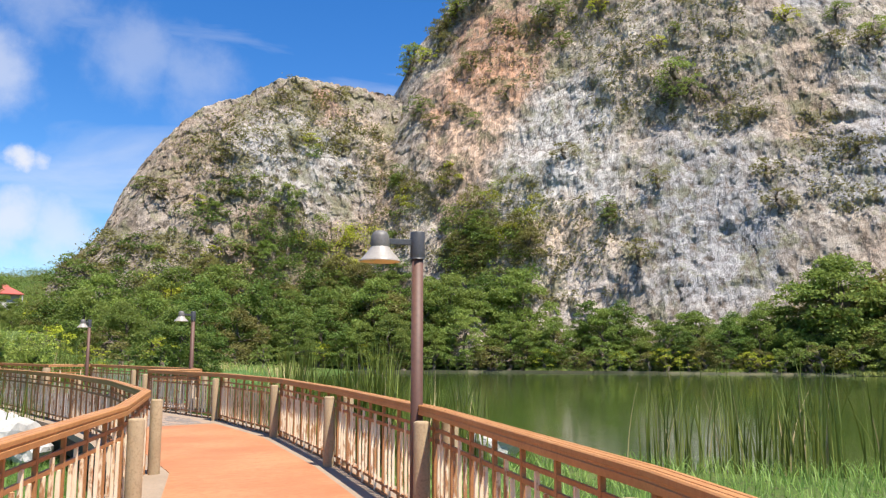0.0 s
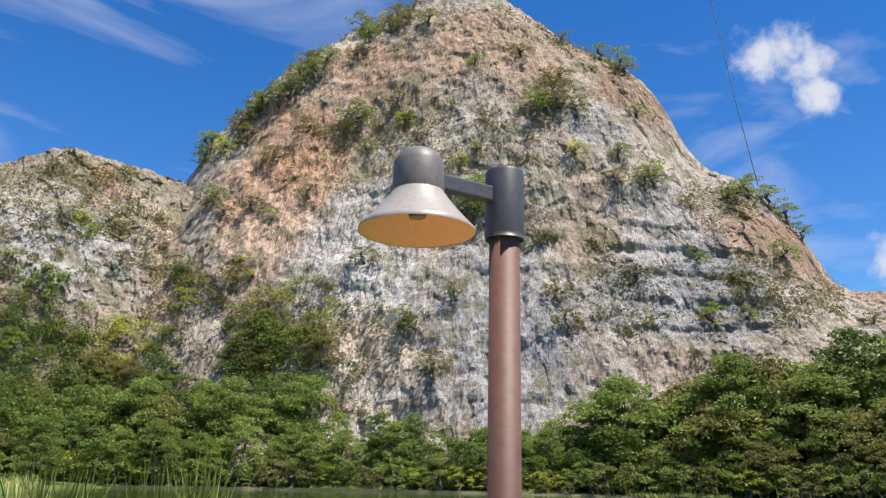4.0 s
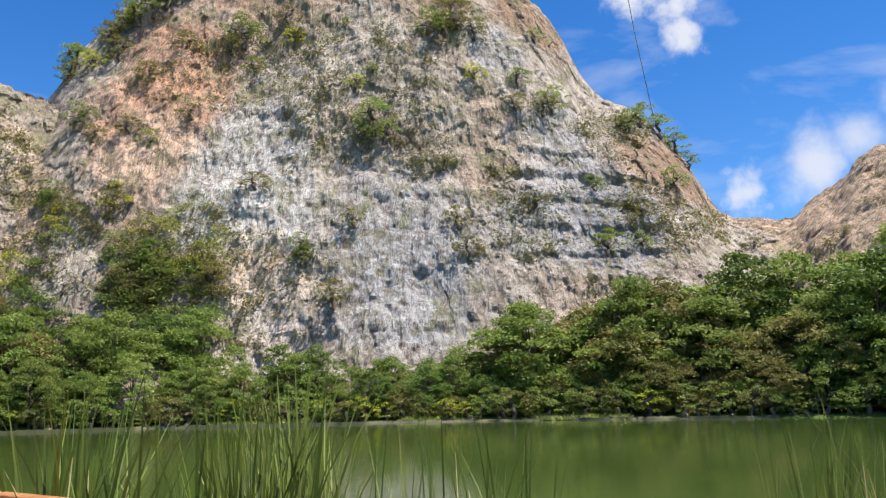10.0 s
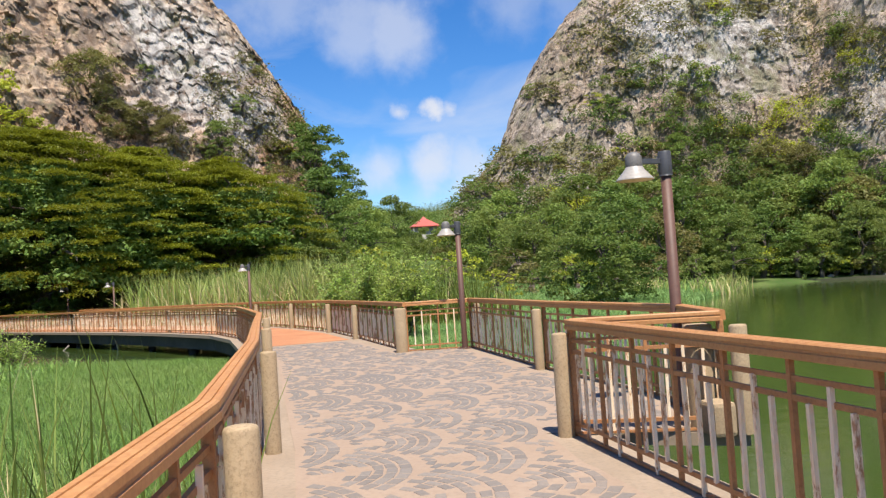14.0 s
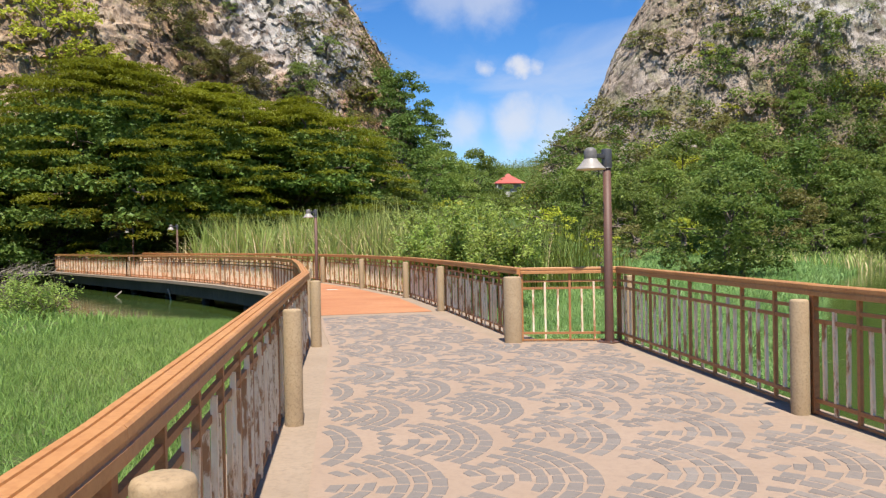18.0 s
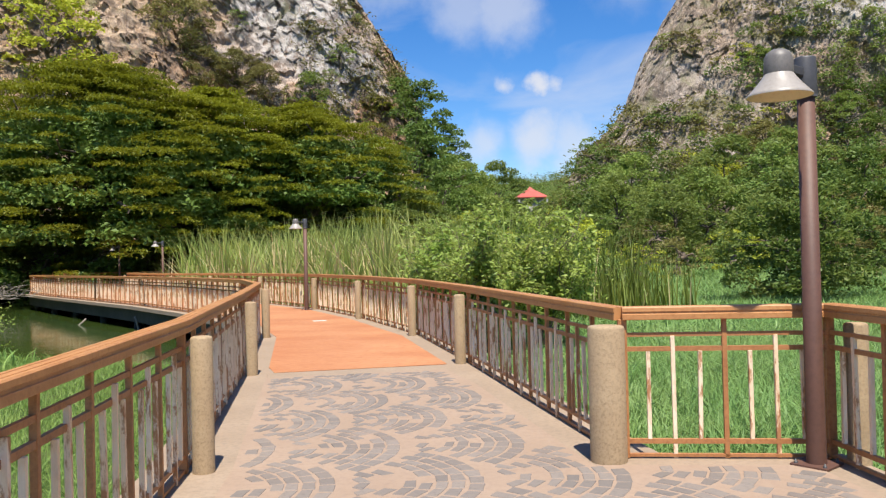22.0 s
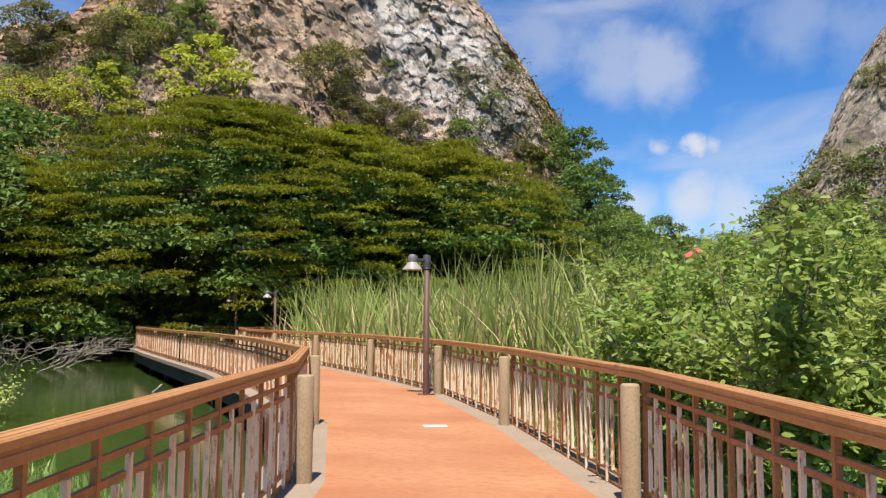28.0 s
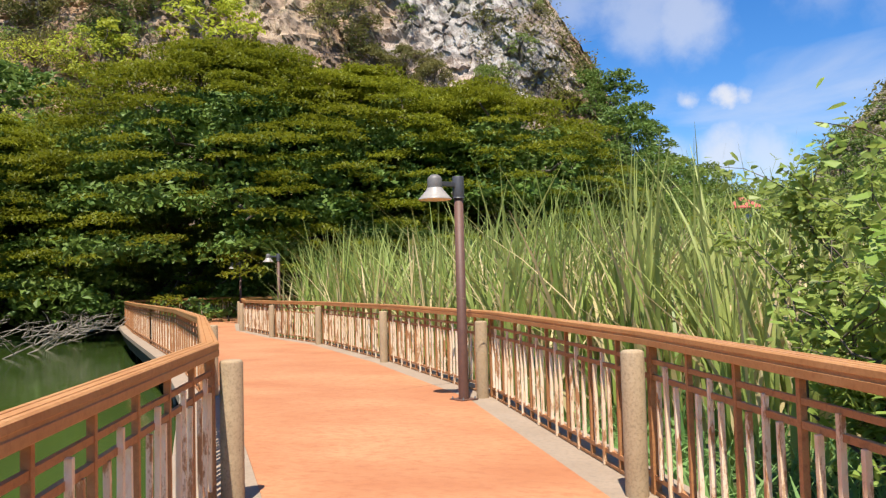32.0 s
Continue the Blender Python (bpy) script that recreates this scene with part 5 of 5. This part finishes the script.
belt(56, 92, 98, 104, 30, 1.2, 1.8, (4, 4, 1, 3, 1))
belt(61, 92, 104, 108, 16, 1.7, 2.3, (4, 4, 1, 3, 1))
belt(22, 36, 99, 106, 12, 1.1, 1.6, (3, 2, 1, 3, 1))
for x, y, s in ((9, 66, 0.8), (13, 70, 1.0), (18, 72, 1.1), (22, 70, 1.0), (26, 73, 1.15), (30, 76, 1.2), (35, 77, 1.3), (40, 78, 1.35), (46, 78, 1.2), (6, 73, 0.9), (28, 67, 0.75), (33, 71, 0.8),
                (16, 80, 1.3), (23, 81, 1.4), (8, 80, 1.1), (52, 77, 1.1), (38, 70, 0.7), (43, 71, 0.75), (50, 71, 0.7)):
    plant(pick((3, 3, 1, 1, 2)), x, y, s)
for x, y, s in ((-10, 66, 0.7), (-13, 70, 1.0), (-16, 76, 1.2), (-9, 78, 0.8), (-20, 72, 1.2), (-12, 84, 1.4), (-9, 89, 1.2), (-24, 78, 1.5), (-30, 76, 1.5), (-37, 74, 1.6), (-44, 70, 1.7), (-50, 64, 1.7), (-55, 56, 1.6)):
    plant(pick((2, 2, 3, 1, 3)), x, y, s)
for x, y, s in ((-36, 30, 1.2), (-40, 36, 1.5), (-42, 42, 1.7), (-46, 48, 1.8), (-48, 55, 1.7), (-52, 60, 1.9), (-38, 27, 1.0), (-47, 40, 2.0), (-58, 50, 2.0), (-34, 24, 0.8), (-56, 40, 1.9), (-44, 28, 1.4), (-66, 44, 1.9), (-50, 30, 1.6)):
    plant(pick((2, 2, 2, 2, 3)), x, y, s)
for k in range(30):
    x = -34 + 72 * (k + rng.random()) / 30
    plant(pick((2, 2, 2, 2, 1)), x, 108 + 44 * rng.random(), 1.0 + 0.5 * rng.random() if abs(x) > 7 else 0.5)
plant(PROTOS[1], 9.4, 38.5, 0.72, None, 1.0, "vine-hung green tree in the marsh")
plant(PROTOS[4], 11.2, 41, 0.7)
for x, y, s in ((5, 52, 1.0), (1.5, 55, 1.1), (-3, 58, 1.2), (8, 57, 1.2), (12, 60, 1.3), (16, 62, 1.3), (20, 63, 1.2), (-8, 62, 1.3), (23, 62, 1.1), (2, 62, 1.4), (7, 64, 1.5), (-13, 64, 1.4)):
    plant(BUSHES[int(rng.integers(0, 3))], x, y, s)
for k in range(34):
    t = k / 33
    x, y = -33 - 16 * t + rng.normal() * 1.0, 34 + 31 * t + rng.normal() * 1.0
    plant(BUSHES[int(rng.choice(3, p=(0.75, 0.2, 0.05)))], x - 3.5, y - 1.0, 1.0 + 0.9 * rng.random())
for k in range(26):
    plant(BUSHES[int(rng.choice(3, p=(0.75, 0.2, 0.05)))], -50 + 44 * (k + rng.random()) / 26, 67 + 5 * rng.random(), 1.3 + 0.9 * rng.random())
for k in range(18):
    plant(BUSHES[0], -62 + 24 * rng.random(), 30 + 40 * rng.random(), 1.6 + 0.8 * rng.random())
rain_tree(-33.5, 61.5, 17.2, 14.5, 0)
rain_tree(-19.5, 67.5, 13.5, 10.5, 80)
rain_tree(-46.0, 55.0, 12.5, 9.0, 30)
rain_tree(-26.0, 64.5, 15.2, 10.5, 140)
for x, y, s in ((-28, 74, 1.6), (-24, 76, 1.4), (-33, 76, 1.6), (-41, 72, 1.7), (-20, 80, 1.3), (-54, 68, 1.7), (-58, 62, 1.6), (-62, 66, 1.8), (-48, 72, 1.7), (-52, 74, 1.5)):
    plant(pick((2, 2, 2, 1, 3)), x, y, s)
for k in range(22):
    plant(BUSHES[0], -46 + 36 * (k + rng.random()) / 22, 65 + 6 * rng.random(), 1.2 + 0.8 * rng.random())


def on_face(face, bearing, z):
    """The place of a rock face on a bearing in degrees and at a height."""
    b = np.degrees(np.arctan2(face[..., 0] - MID[0], face[..., 1] - MID[1]))
    i = np.argmin(((b - bearing) * 2) ** 2 + (face[..., 2] - z) ** 2)
    return face.reshape(-1, 3)[i]


for bearing, z, s, k in ((47.7, 42, 2.0, 0), (47.2, 40, 1.4, 0), (48.4, 40, 1.3, 0), (28, 43, 1.5, 0), (38.4, 59.5, 2.0, 0), (37.6, 58, 1.4, 1), (54, 63.4, 2.0, 1), (52.3, 60.6, 2.0, 0), (53.2, 62, 1.7, 1), (55.4, 62, 1.5, 1), (59.9, 63.4, 0.9, 0), (61, 47.6, 1.6, 0), (60.2, 46.6, 1.3, 1),
                         (66.4, 45.8, 1.7, 0), (67.4, 48, 1.8, 0), (68.6, 46, 1.7, 0), (69.6, 43.4, 1.5, 0), (70.4, 40.6, 1.2, 0)):
    p = on_face(main_face, bearing, z)
    plant(BUSHES[k], p[0] - 0.5, p[1] - 0.5, s, p[2] - 0.8)
for bearing, z, s, k in ((58.8, 77, 1.7, 0), (57.4, 79.5, 1.4, 0), (52.8, 36.2, 1.0, 1), (53.6, 26.5, 1.3, 1), (42.6, 20.4, 1.0, 0), (42.5, 22.5, 0.9, 0), (46.2, 26, 1.1, 1), (44.7, 14.7, 1.5, 1), (54.4, 21.2, 1.4, 1), (34.8, 72, 1.6, 0), (33.9, 70.4, 1.7, 0), (33, 68, 1.7, 0),
                         (32.1, 66, 1.7, 0), (31.2, 64.6, 1.7, 0), (27.4, 57, 1.6, 0), (27.1, 54, 1.2, 0)):
    p = on_face(main_face, bearing, z)
    plant(BUSHES[k], p[0] - 0.5, p[1] - 0.5, s, p[2] - 0.8)


def face_plants(face, n, u0, u1, v0, v1, s0, s1, bush=True, weights=(2, 2, 1, 3, 1)):
    nu, nv = face.shape[:2]
    for _ in range(n):
        p = face[int((u0 + (u1 - u0) * rng.random()) * (nu - 1)), int((v0 + (v1 - v0) * rng.random()) * (nv - 1))]
        s = s0 + (s1 - s0) * rng.random()
        proto = BUSHES[int(rng.choice(3, p=(0.4, 0.5, 0.1)))] if bush else pick(weights)
        plant(proto, p[0], p[1], s, p[2] - 0.6 * s)


face_plants(main_face, 8, 0.03, 0.25, 0.05, 0.3, 0.5, 0.8, False, (3, 2, 0, 3, 0))
face_plants(hill_face, 12, 0.05, 0.9, 0.05, 0.3, 0.5, 0.8, False, (3, 2, 0, 3, 0))
face_plants(main_face, 40, 0.05, 0.95, 0.3, 0.98, 0.7, 1.7)
face_plants(main_face, 22, 0.05, 0.36, 0.92, 1.0, 1.0, 1.8)
face_plants(hill_face, 24, 0.0, 1.0, 0.35, 0.98, 0.7, 1.4)
face_plants(left_face, 22, 0.02, 0.7, 0.35, 0.97, 0.6, 1.3)
face_plants(saddle_face, 16, 0.0, 1.0, 0.1, 0.9, 0.8, 1.5)


def slope_wood(face, n, u0, u1, top, name, label, size=(1.0, 2.1), leaves=70, seed=0.0, shift=0.0):
    """Thicket covering the lower part of a rock face, in rounded clumps that thin out upwards."""
    nu, nv = face.shape[:2]
    u, v = u0 + (u1 - u0) * rng.random(n), rng.random(n) ** 0.9 * min(top * 1.25, 1.0)
    p = face[(u * (nu - 1)).astype(int), np.minimum((v * (nv - 1)).astype(int), nv - 1)]
    patch = fbm(p[:, 0] * 0.06 + seed, p[:, 1] * 0.06, p[:, 2] * 0.05, 3)
    p = p[v < top * (0.72 + 1.3 * patch)]
    kinds = fbm(p[:, 0] * 0.11 + seed, p[:, 1] * 0.11, p[:, 2] * 0.11, 2) + rng.normal(size=len(p)) * 0.12 + shift
    for lo, hi, mat in ((-9, -0.10, "leaf_dark"), (-0.10, 0.16, "leaf_tree"), (0.16, 0.36, "leaf_olive"), (0.36, 9, "leaf_yellow")):
        q = p[(kinds >= lo) & (kinds < hi)]
        if not len(q):
            continue
        r = (size[0] + (size[1] - size[0]) * rng.random(len(q)))[:, None, None]
        out = np.stack([ball_points(leaves * 3 // 2) for _ in range(len(q))]) * r * np.array((1.0, 1.0, 0.8))
        c = (q[:, None, :] + out + np.array((-0.3, -0.5, 0.3)) * r).reshape(-1, 3)
        vv, ff = leaf_cards(c, 0.33, 0.5, 0.35)
        stuff(name, raw_mesh(name, vv, ff, MAT[mat]), label, "thicket")


THICKET = "leafy green thicket covering the foot of the cliff"
slope_wood(hill_face, 900, 0.0, 1.0, 0.42, "slope_thicket", THICKET, seed=2.0)
slope_wood(hill_face, 520, 0.0, 0.62, 1.0, "slope_thicket", THICKET, (0.6, 1.5), 60, 14.0)
slope_wood(main_face, 380, 0.0, 0.25, 0.34, "slope_thicket", THICKET, seed=8.0, shift=0.10)
slope_wood(main_face, 260, 0.03, 0.16, 0.62, "slope_thicket", THICKET, (0.8, 1.7), 70, 19.0, 0.16)
slope_wood(main_face, 520, 0.62, 1.0, 0.26, "slope_thicket", THICKET, seed=5.0)
slope_wood(left_face, 520, 0.0, 1.0, 0.24, "slope_thicket", THICKET, seed=1.0)
slope_wood(left_face, 900, 0.68, 1.0, 1.3, "slope_thicket", THICKET, (1.2, 2.6), 80, 11.0, 0.16)
slope_wood(valley_face, 1500, 0.15, 0.85, 3.0, "valley_wood", "leafy green wood closing the far valley", (2.0, 3.6), 80, 4.0)
for k in range(7):
    plant(PROTOS[k % 2], -7.5 + 2.5 * k, 157 + rng.random(), 0.78, 6.0)
slope_wood(saddle_face, 200, 0.0, 0.6, 0.4, "slope_thicket", THICKET, seed=7.0)
YELLOW = tree_proto(8.0, 3.2, 0.40, MAT["leaf_yellow"], 30, 90, 0.25, "tree", "tall yellow-green tree on the cliff foot")
for x, y, z, s in ((-55.9, 90.8, 21.6, 1.67), (-50.1, 93.1, 18.2, 1.15), (-68.5, 86.2, 18.2, 1.38)):
    i = np.argmin(((left_face - np.array((x, y, z))) ** 2).sum(-1))
    q = left_face.reshape(-1, 3)[i]
    plant(YELLOW, q[0], q[1], s, q[2] - 0.6)
for x, y, z, s in ((-16.8, 114.9, 11.8, 1.55), (-20.2, 117.2, 17, 1.15), (-13.9, 113.8, 9, 1.26), (-11.6, 110.3, 4.4, 1.15)):
    plant(PROTOS[2], x, y, s, z)


for x, y, z, s, k in ((-46.1, 104.6, 28.5, 1.26, 3), (-43.2, 103.4, 23.9, 0.92, 3), (-53.6, 102.3, 20.5, 0.69, 3), (-38.6, 104.6, 25.1, 0.8, 3), (-35.2, 104.6, 22.8, 0.8, 3), (-30.6, 105.7, 20.5, 0.69, 0), (-66.2, 97.7, 29.7, 1.03, 0), (-70.8, 95.4, 27.4, 1.26, 3), (-75.4, 90.8, 29.7, 1.26, 3)):
    i = np.argmin(((left_face - np.array((x, y, z))) ** 2).sum(-1))
    q = left_face.reshape(-1, 3)[i]
    plant(PROTOS[k], q[0], q[1] - 0.3, s, q[2] - 0.8)


def face_scrub(face, clumps, name, v0=0.1, v1=1.0, seed=0.0):
    """Low scrub and dry grass clinging to ledges, thicker in patches."""
    nu, nv = face.shape[:2]
    u, v = (rng.random(clumps * 4) * (nu - 1)).astype(int), ((v0 + (v1 - v0) * rng.random(clumps * 4)) * (nv - 1)).astype(int)
    p = face[u, v]
    dens = fbm(p[:, 0] * 0.07 + seed, p[:, 1] * 0.07, p[:, 2] * 0.07, 3)
    p = p[dens > 0.14][:clumps]
    c = (p[:, None, :] + rng.normal(size=(len(p), 34, 3)) * np.array((0.8, 0.8, 0.4))).reshape(-1, 3)
    vv, ff = leaf_cards(c, 0.5, 0.4, 0.3)
    stuff(name, raw_mesh(name, vv, ff, MAT["leaf_olive"]), "dry olive scrub clinging to the ledges", "scrub")


face_scrub(main_face, 900, "cliff_scrub")
face_scrub(hill_face, 700, "cliff_scrub", 0.1, 1.0, 5.0)
face_scrub(left_face, 380, "cliff_scrub", 0.1, 1.0, 9.0)
face_scrub(saddle_face, 260, "cliff_scrub", 0.1, 1.0, 3.0)


# ---- pavilion, boulders, dead branches, small things ----
def pavilion(x, y, z):
    base = thing("pavilion", pose(x, y, z, 0, 0, 12), "distant pavilion with a red hipped roof and white walls", "pavilion")
    bm = bmesh.new()
    lathe(bm, [(0.0, 4.4), (1.0, 3.7), (4.4, 2.1), (4.4, 1.95), (0.0, 1.95)], 4, Matrix.Rotation(radians(45), 4, "Z"))
    for f in bm.faces:
        f.smooth = False
    part("roof", bm, MAT["roof"], base, "red hipped roof")
    bm = bmesh.new()
    part("wall", box(bm, -2.4, -2.4, -4.5, 2.4, 2.4, 1.95, 0.05), MAT["white"], base)
    for sx in (-2.8, 2.8):
        for sy in (-2.8, 2.8):
            bm = bmesh.new()
            lathe(bm, [(0.16, -4.5), (0.16, 1.96)], 10, Matrix.Translation((sx, sy, 0)))
            part("column", bm, MAT["white"], base)


pavilion(-2.3, 166, 11.2)


def boulder(x, y, size, z):
    bm = bmesh.new()
    bmesh.ops.create_icosphere(bm, subdivisions=3, radius=1.0)
    o = Vector((x * 3.1, y * 1.7, size))
    for v in bm.verts:
        d = 1 + 0.35 * noise.noise(v.co * 1.1 + o) + 0.14 * noise.noise(v.co * 3 + o)
        v.co = Vector((v.co.x * d * size, v.co.y * d * size * 0.8, v.co.z * d * size * 0.62))
    ob = mesh_object("boulder", bm, MAT["boulder"])
    ob.matrix_basis = pose(x, y, z, 0, 0, (x * 77) % 360)
    return tagged(ob, "rough white limestone boulder in the grass", "boulder", "white boulders")


for x, y, s in ((-1.55, -3.2, 0.75), (-2.2, -2.6, 0.85), (-1.5, -1.9, 0.7), (-2.9, -3.1, 0.8), (-2.6, -1.6, 0.75), (-1.15, -3.9, 0.5), (-3.5, -2.6, 0.8), (7.5, -8.1, 0.66)):
    boulder(x, y, s, -0.72 + s * 0.62)
for k in range(14):
    a = radians(20 + 62 * (k + rng.random()) / 14)
    d = 92.6 + rng.random() * 1.4
    x, y = MID[0] + d * math.sin(a), MID[1] + d * math.cos(a)
    stone = boulder(x, y, 0.15 + 0.35 * rng.random(), at_ground(x, y) + 0.02)
    stone.data.materials[0] = MAT["shore_stone"]
    tagged(stone, "brown-grey rock lying on the far shore", "rock", "shore rocks")


def dead_branch(x, y, length, turn):
    base = thing("dead_branch", pose(x, y, WATER_Z, 0, 0, turn), "bleached dead branch fallen in the pond", "branch", "dead branches")
    bm = bmesh.new()
    line = limb_line((0, 0, -0.1), (length, 0, 0.9), 0.25, 7)
    tube(bm, line, np.linspace(0.042, 0.010, 8), 6)
    part("limb", bm, MAT["deadwood"], base)
    for k in range(9):
        s = line[1 + k % 6]
        e = s + Vector((rng.normal() * 0.5 + 0.5, rng.normal() * 0.9, 0.15 + 0.5 * rng.random())) * (length * 0.28)
        bm = bmesh.new()
        tube(bm, limb_line(s, e, 0.1, 4), np.linspace(0.025, 0.006, 5), 5)
        part("twig", bm, MAT["deadwood"], base)
    return base


for x, y, ln, tn in ((-33, 43.5, 4.0, -30), (-34, 45.5, 4.5, -10), (-32, 41, 3.5, -60), (-35.5, 48, 4.0, 10), (-36, 46, 5.0, -40), (-33, 40, 3.0, 20), (-37, 50, 4.0, 30), (-31.5, 39.5, 3.2, -20), (-33.5, 47, 5.0, -25), (-32, 44.5, 4.5, 15), (-34.5, 44, 5.5, -50), (-31, 42.5, 4.0, 5), (-35, 49.5, 5.0, -15), (-32.5, 46, 3.8, 40)):
    dead_branch(x, y, ln, tn)


def pole(x, y, length, lean, turn):
    bm = bmesh.new()
    tube(bm, [(0, 0, -0.6), (0.02, 0, length * 0.5), (0, 0.02, length)], (0.04, 0.036, 0.028), 8)
    ob = mesh_object("bamboo_pole", bm, MAT["deadwood"])
    ob.matrix_basis = pose(x, y, WATER_Z, 0, lean, turn)
    tagged(ob, "pale leaning bamboo pole standing in the pond", "pole", "leaning poles")


pole(-15.8, 33.7, 0.5, -12, 30)
pole(-19.8, 36.3, 0.4, 50, 10)

bm = bmesh.new()
box(bm, -0.17, -0.12, 0.0, 0.17, 0.12, 0.004, 0.001)
ob = mesh_object("floor_plate", bm, MAT["white"])
ob.matrix_basis = pose(-6.28, 24.95, 0.001, 0, 0, 25)
tagged(ob, "pale square plate set in the red walkway", "plate")

bm = bmesh.new()
tube(bm, [(96, 28, 77), (102.5, 28.5, 65.4), (107.9, 29.1, 55.3), (112.8, 29, 44)], (0.06, 0.06, 0.06, 0.06), 6)
tagged(mesh_object("cable", bm, MAT["steel"]), "thin cable running down to the ridge", "cable")


bm = bmesh.new()
box(bm, -0.11, -0.15, -0.01, 0.11, 0.15, 0.30, 0.04)
plinth = mesh_object("plinth", bm, MAT["post"])
plinth.matrix_basis = pose(3.12, 0.9, 0, 0, 0, 8)
tagged(plinth, "low rounded pebbled concrete plinth at the railing corner", "plinth")


# ---- grey pavers in fans on the plaza ----
def fan_pavers():
    """Stones in arcs about fan centres; the fans overlap like fish scales, with a bare band round each."""
    step, row, reach = 2.10, 0.50, 1.07
    d = Vector((0.972, 0.235, 0))
    s = Vector((0.235, -0.972, 0))
    stones = []
    for j in range(-18, 16):
        for i in range(-13, 4):
            cu, cv = i * step + (0.5 * step if j % 2 else 0), j * row
            for k_ring, (r0, r1) in enumerate(((0.12, 0.21), (0.225, 0.315), (0.33, 0.42), (0.435, 0.525), (0.54, 0.63), (0.645, 0.735), (0.75, 0.85), (0.865, 0.975))):
                span = 3.6
                n = max(3, round((r0 + r1) * 0.5 * span / 0.165))
                for k in range(n):
                    gap = 0.011 / r1
                    a0, a1 = math.pi / 2 - span / 2 + span * k / n + gap, math.pi / 2 - span / 2 + span * (k + 1) / n - gap
                    am, rm = (a0 + a1) / 2, (r0 + r1) / 2
                    bare = 0.6 if k_ring < 5 and abs(math.cos(am) * rm) < 0.13 else 0.08 if k_ring < 6 else 0.03
                    if rng.random() < bare:
                        continue
                    u, v = cu + math.cos(am) * rm, cv + math.sin(am) * rm
                    hidden = False
                    for dj in (1, 2, 3, 4):
                        q = j - dj
                        off = 0.5 * step if q % 2 else 0.0
                        near = round((u - off) / step) * step + off
                        if math.hypot(u - near, v - q * row) < reach:
                            hidden = True
                            break
                    if hidden:
                        continue
                    quad = []
                    for r, a in ((r0 + 0.004, a0), (r1 - 0.004, a0), (r1 - 0.004, a1), (r0 + 0.004, a1)):
                        w = Vector((-0.6, -4.0, 0)) + s * (cu + math.cos(a) * r + rng.normal() * 0.005) + d * (cv + math.sin(a) * r + rng.normal() * 0.005)
                        quad.append((w.x, w.y))
                    stones.append(quad)
    mid = np.array([[sum(p[0] for p in q) / 4, sum(p[1] for p in q) / 4] for q in stones])
    ok = inside_distance(mid[:, 0], mid[:, 1], PLAZA) > 0.10
    return [q for q, k in zip(stones, ok) if k]


plaza_floor = bpy.data.objects["floor_plaza"]
all_stones = fan_pavers()
near_stones, rest = [], []
for q in all_stones:
    cy = sum(p[1] for p in q) / 4
    (near_stones if 4.0 < cy < 8.0 and len(near_stones) < 300 else rest).append(q)


def stone_arrays(quads):
    v, f = [], []
    for q in quads:
        cx, cy = sum(p[0] for p in q) / 4, sum(p[1] for p in q) / 4
        b = len(v)
        v += [(x, y, -0.001) for x, y in q] + [(cx + (x - cx) * 0.93, cy + (y - cy) * 0.93, 0.0035) for x, y in q]
        f += [(b + 4, b + 5, b + 6, b + 7)] + [(b + k, b + (k + 1) % 4, b + 4 + (k + 1) % 4, b + 4 + k) for k in range(4)]
    return v, f


v, f = stone_arrays(rest)
joined = shared("pavers", raw_mesh("pavers", v, f, MAT["paver"]), plaza_floor)
tagged(joined, "grey pavers laid in fans", kind="stuff")
for q in near_stones:
    v, f = stone_arrays([q])
    shared("paver", raw_mesh("paver", v, f, MAT["paver"]), plaza_floor)
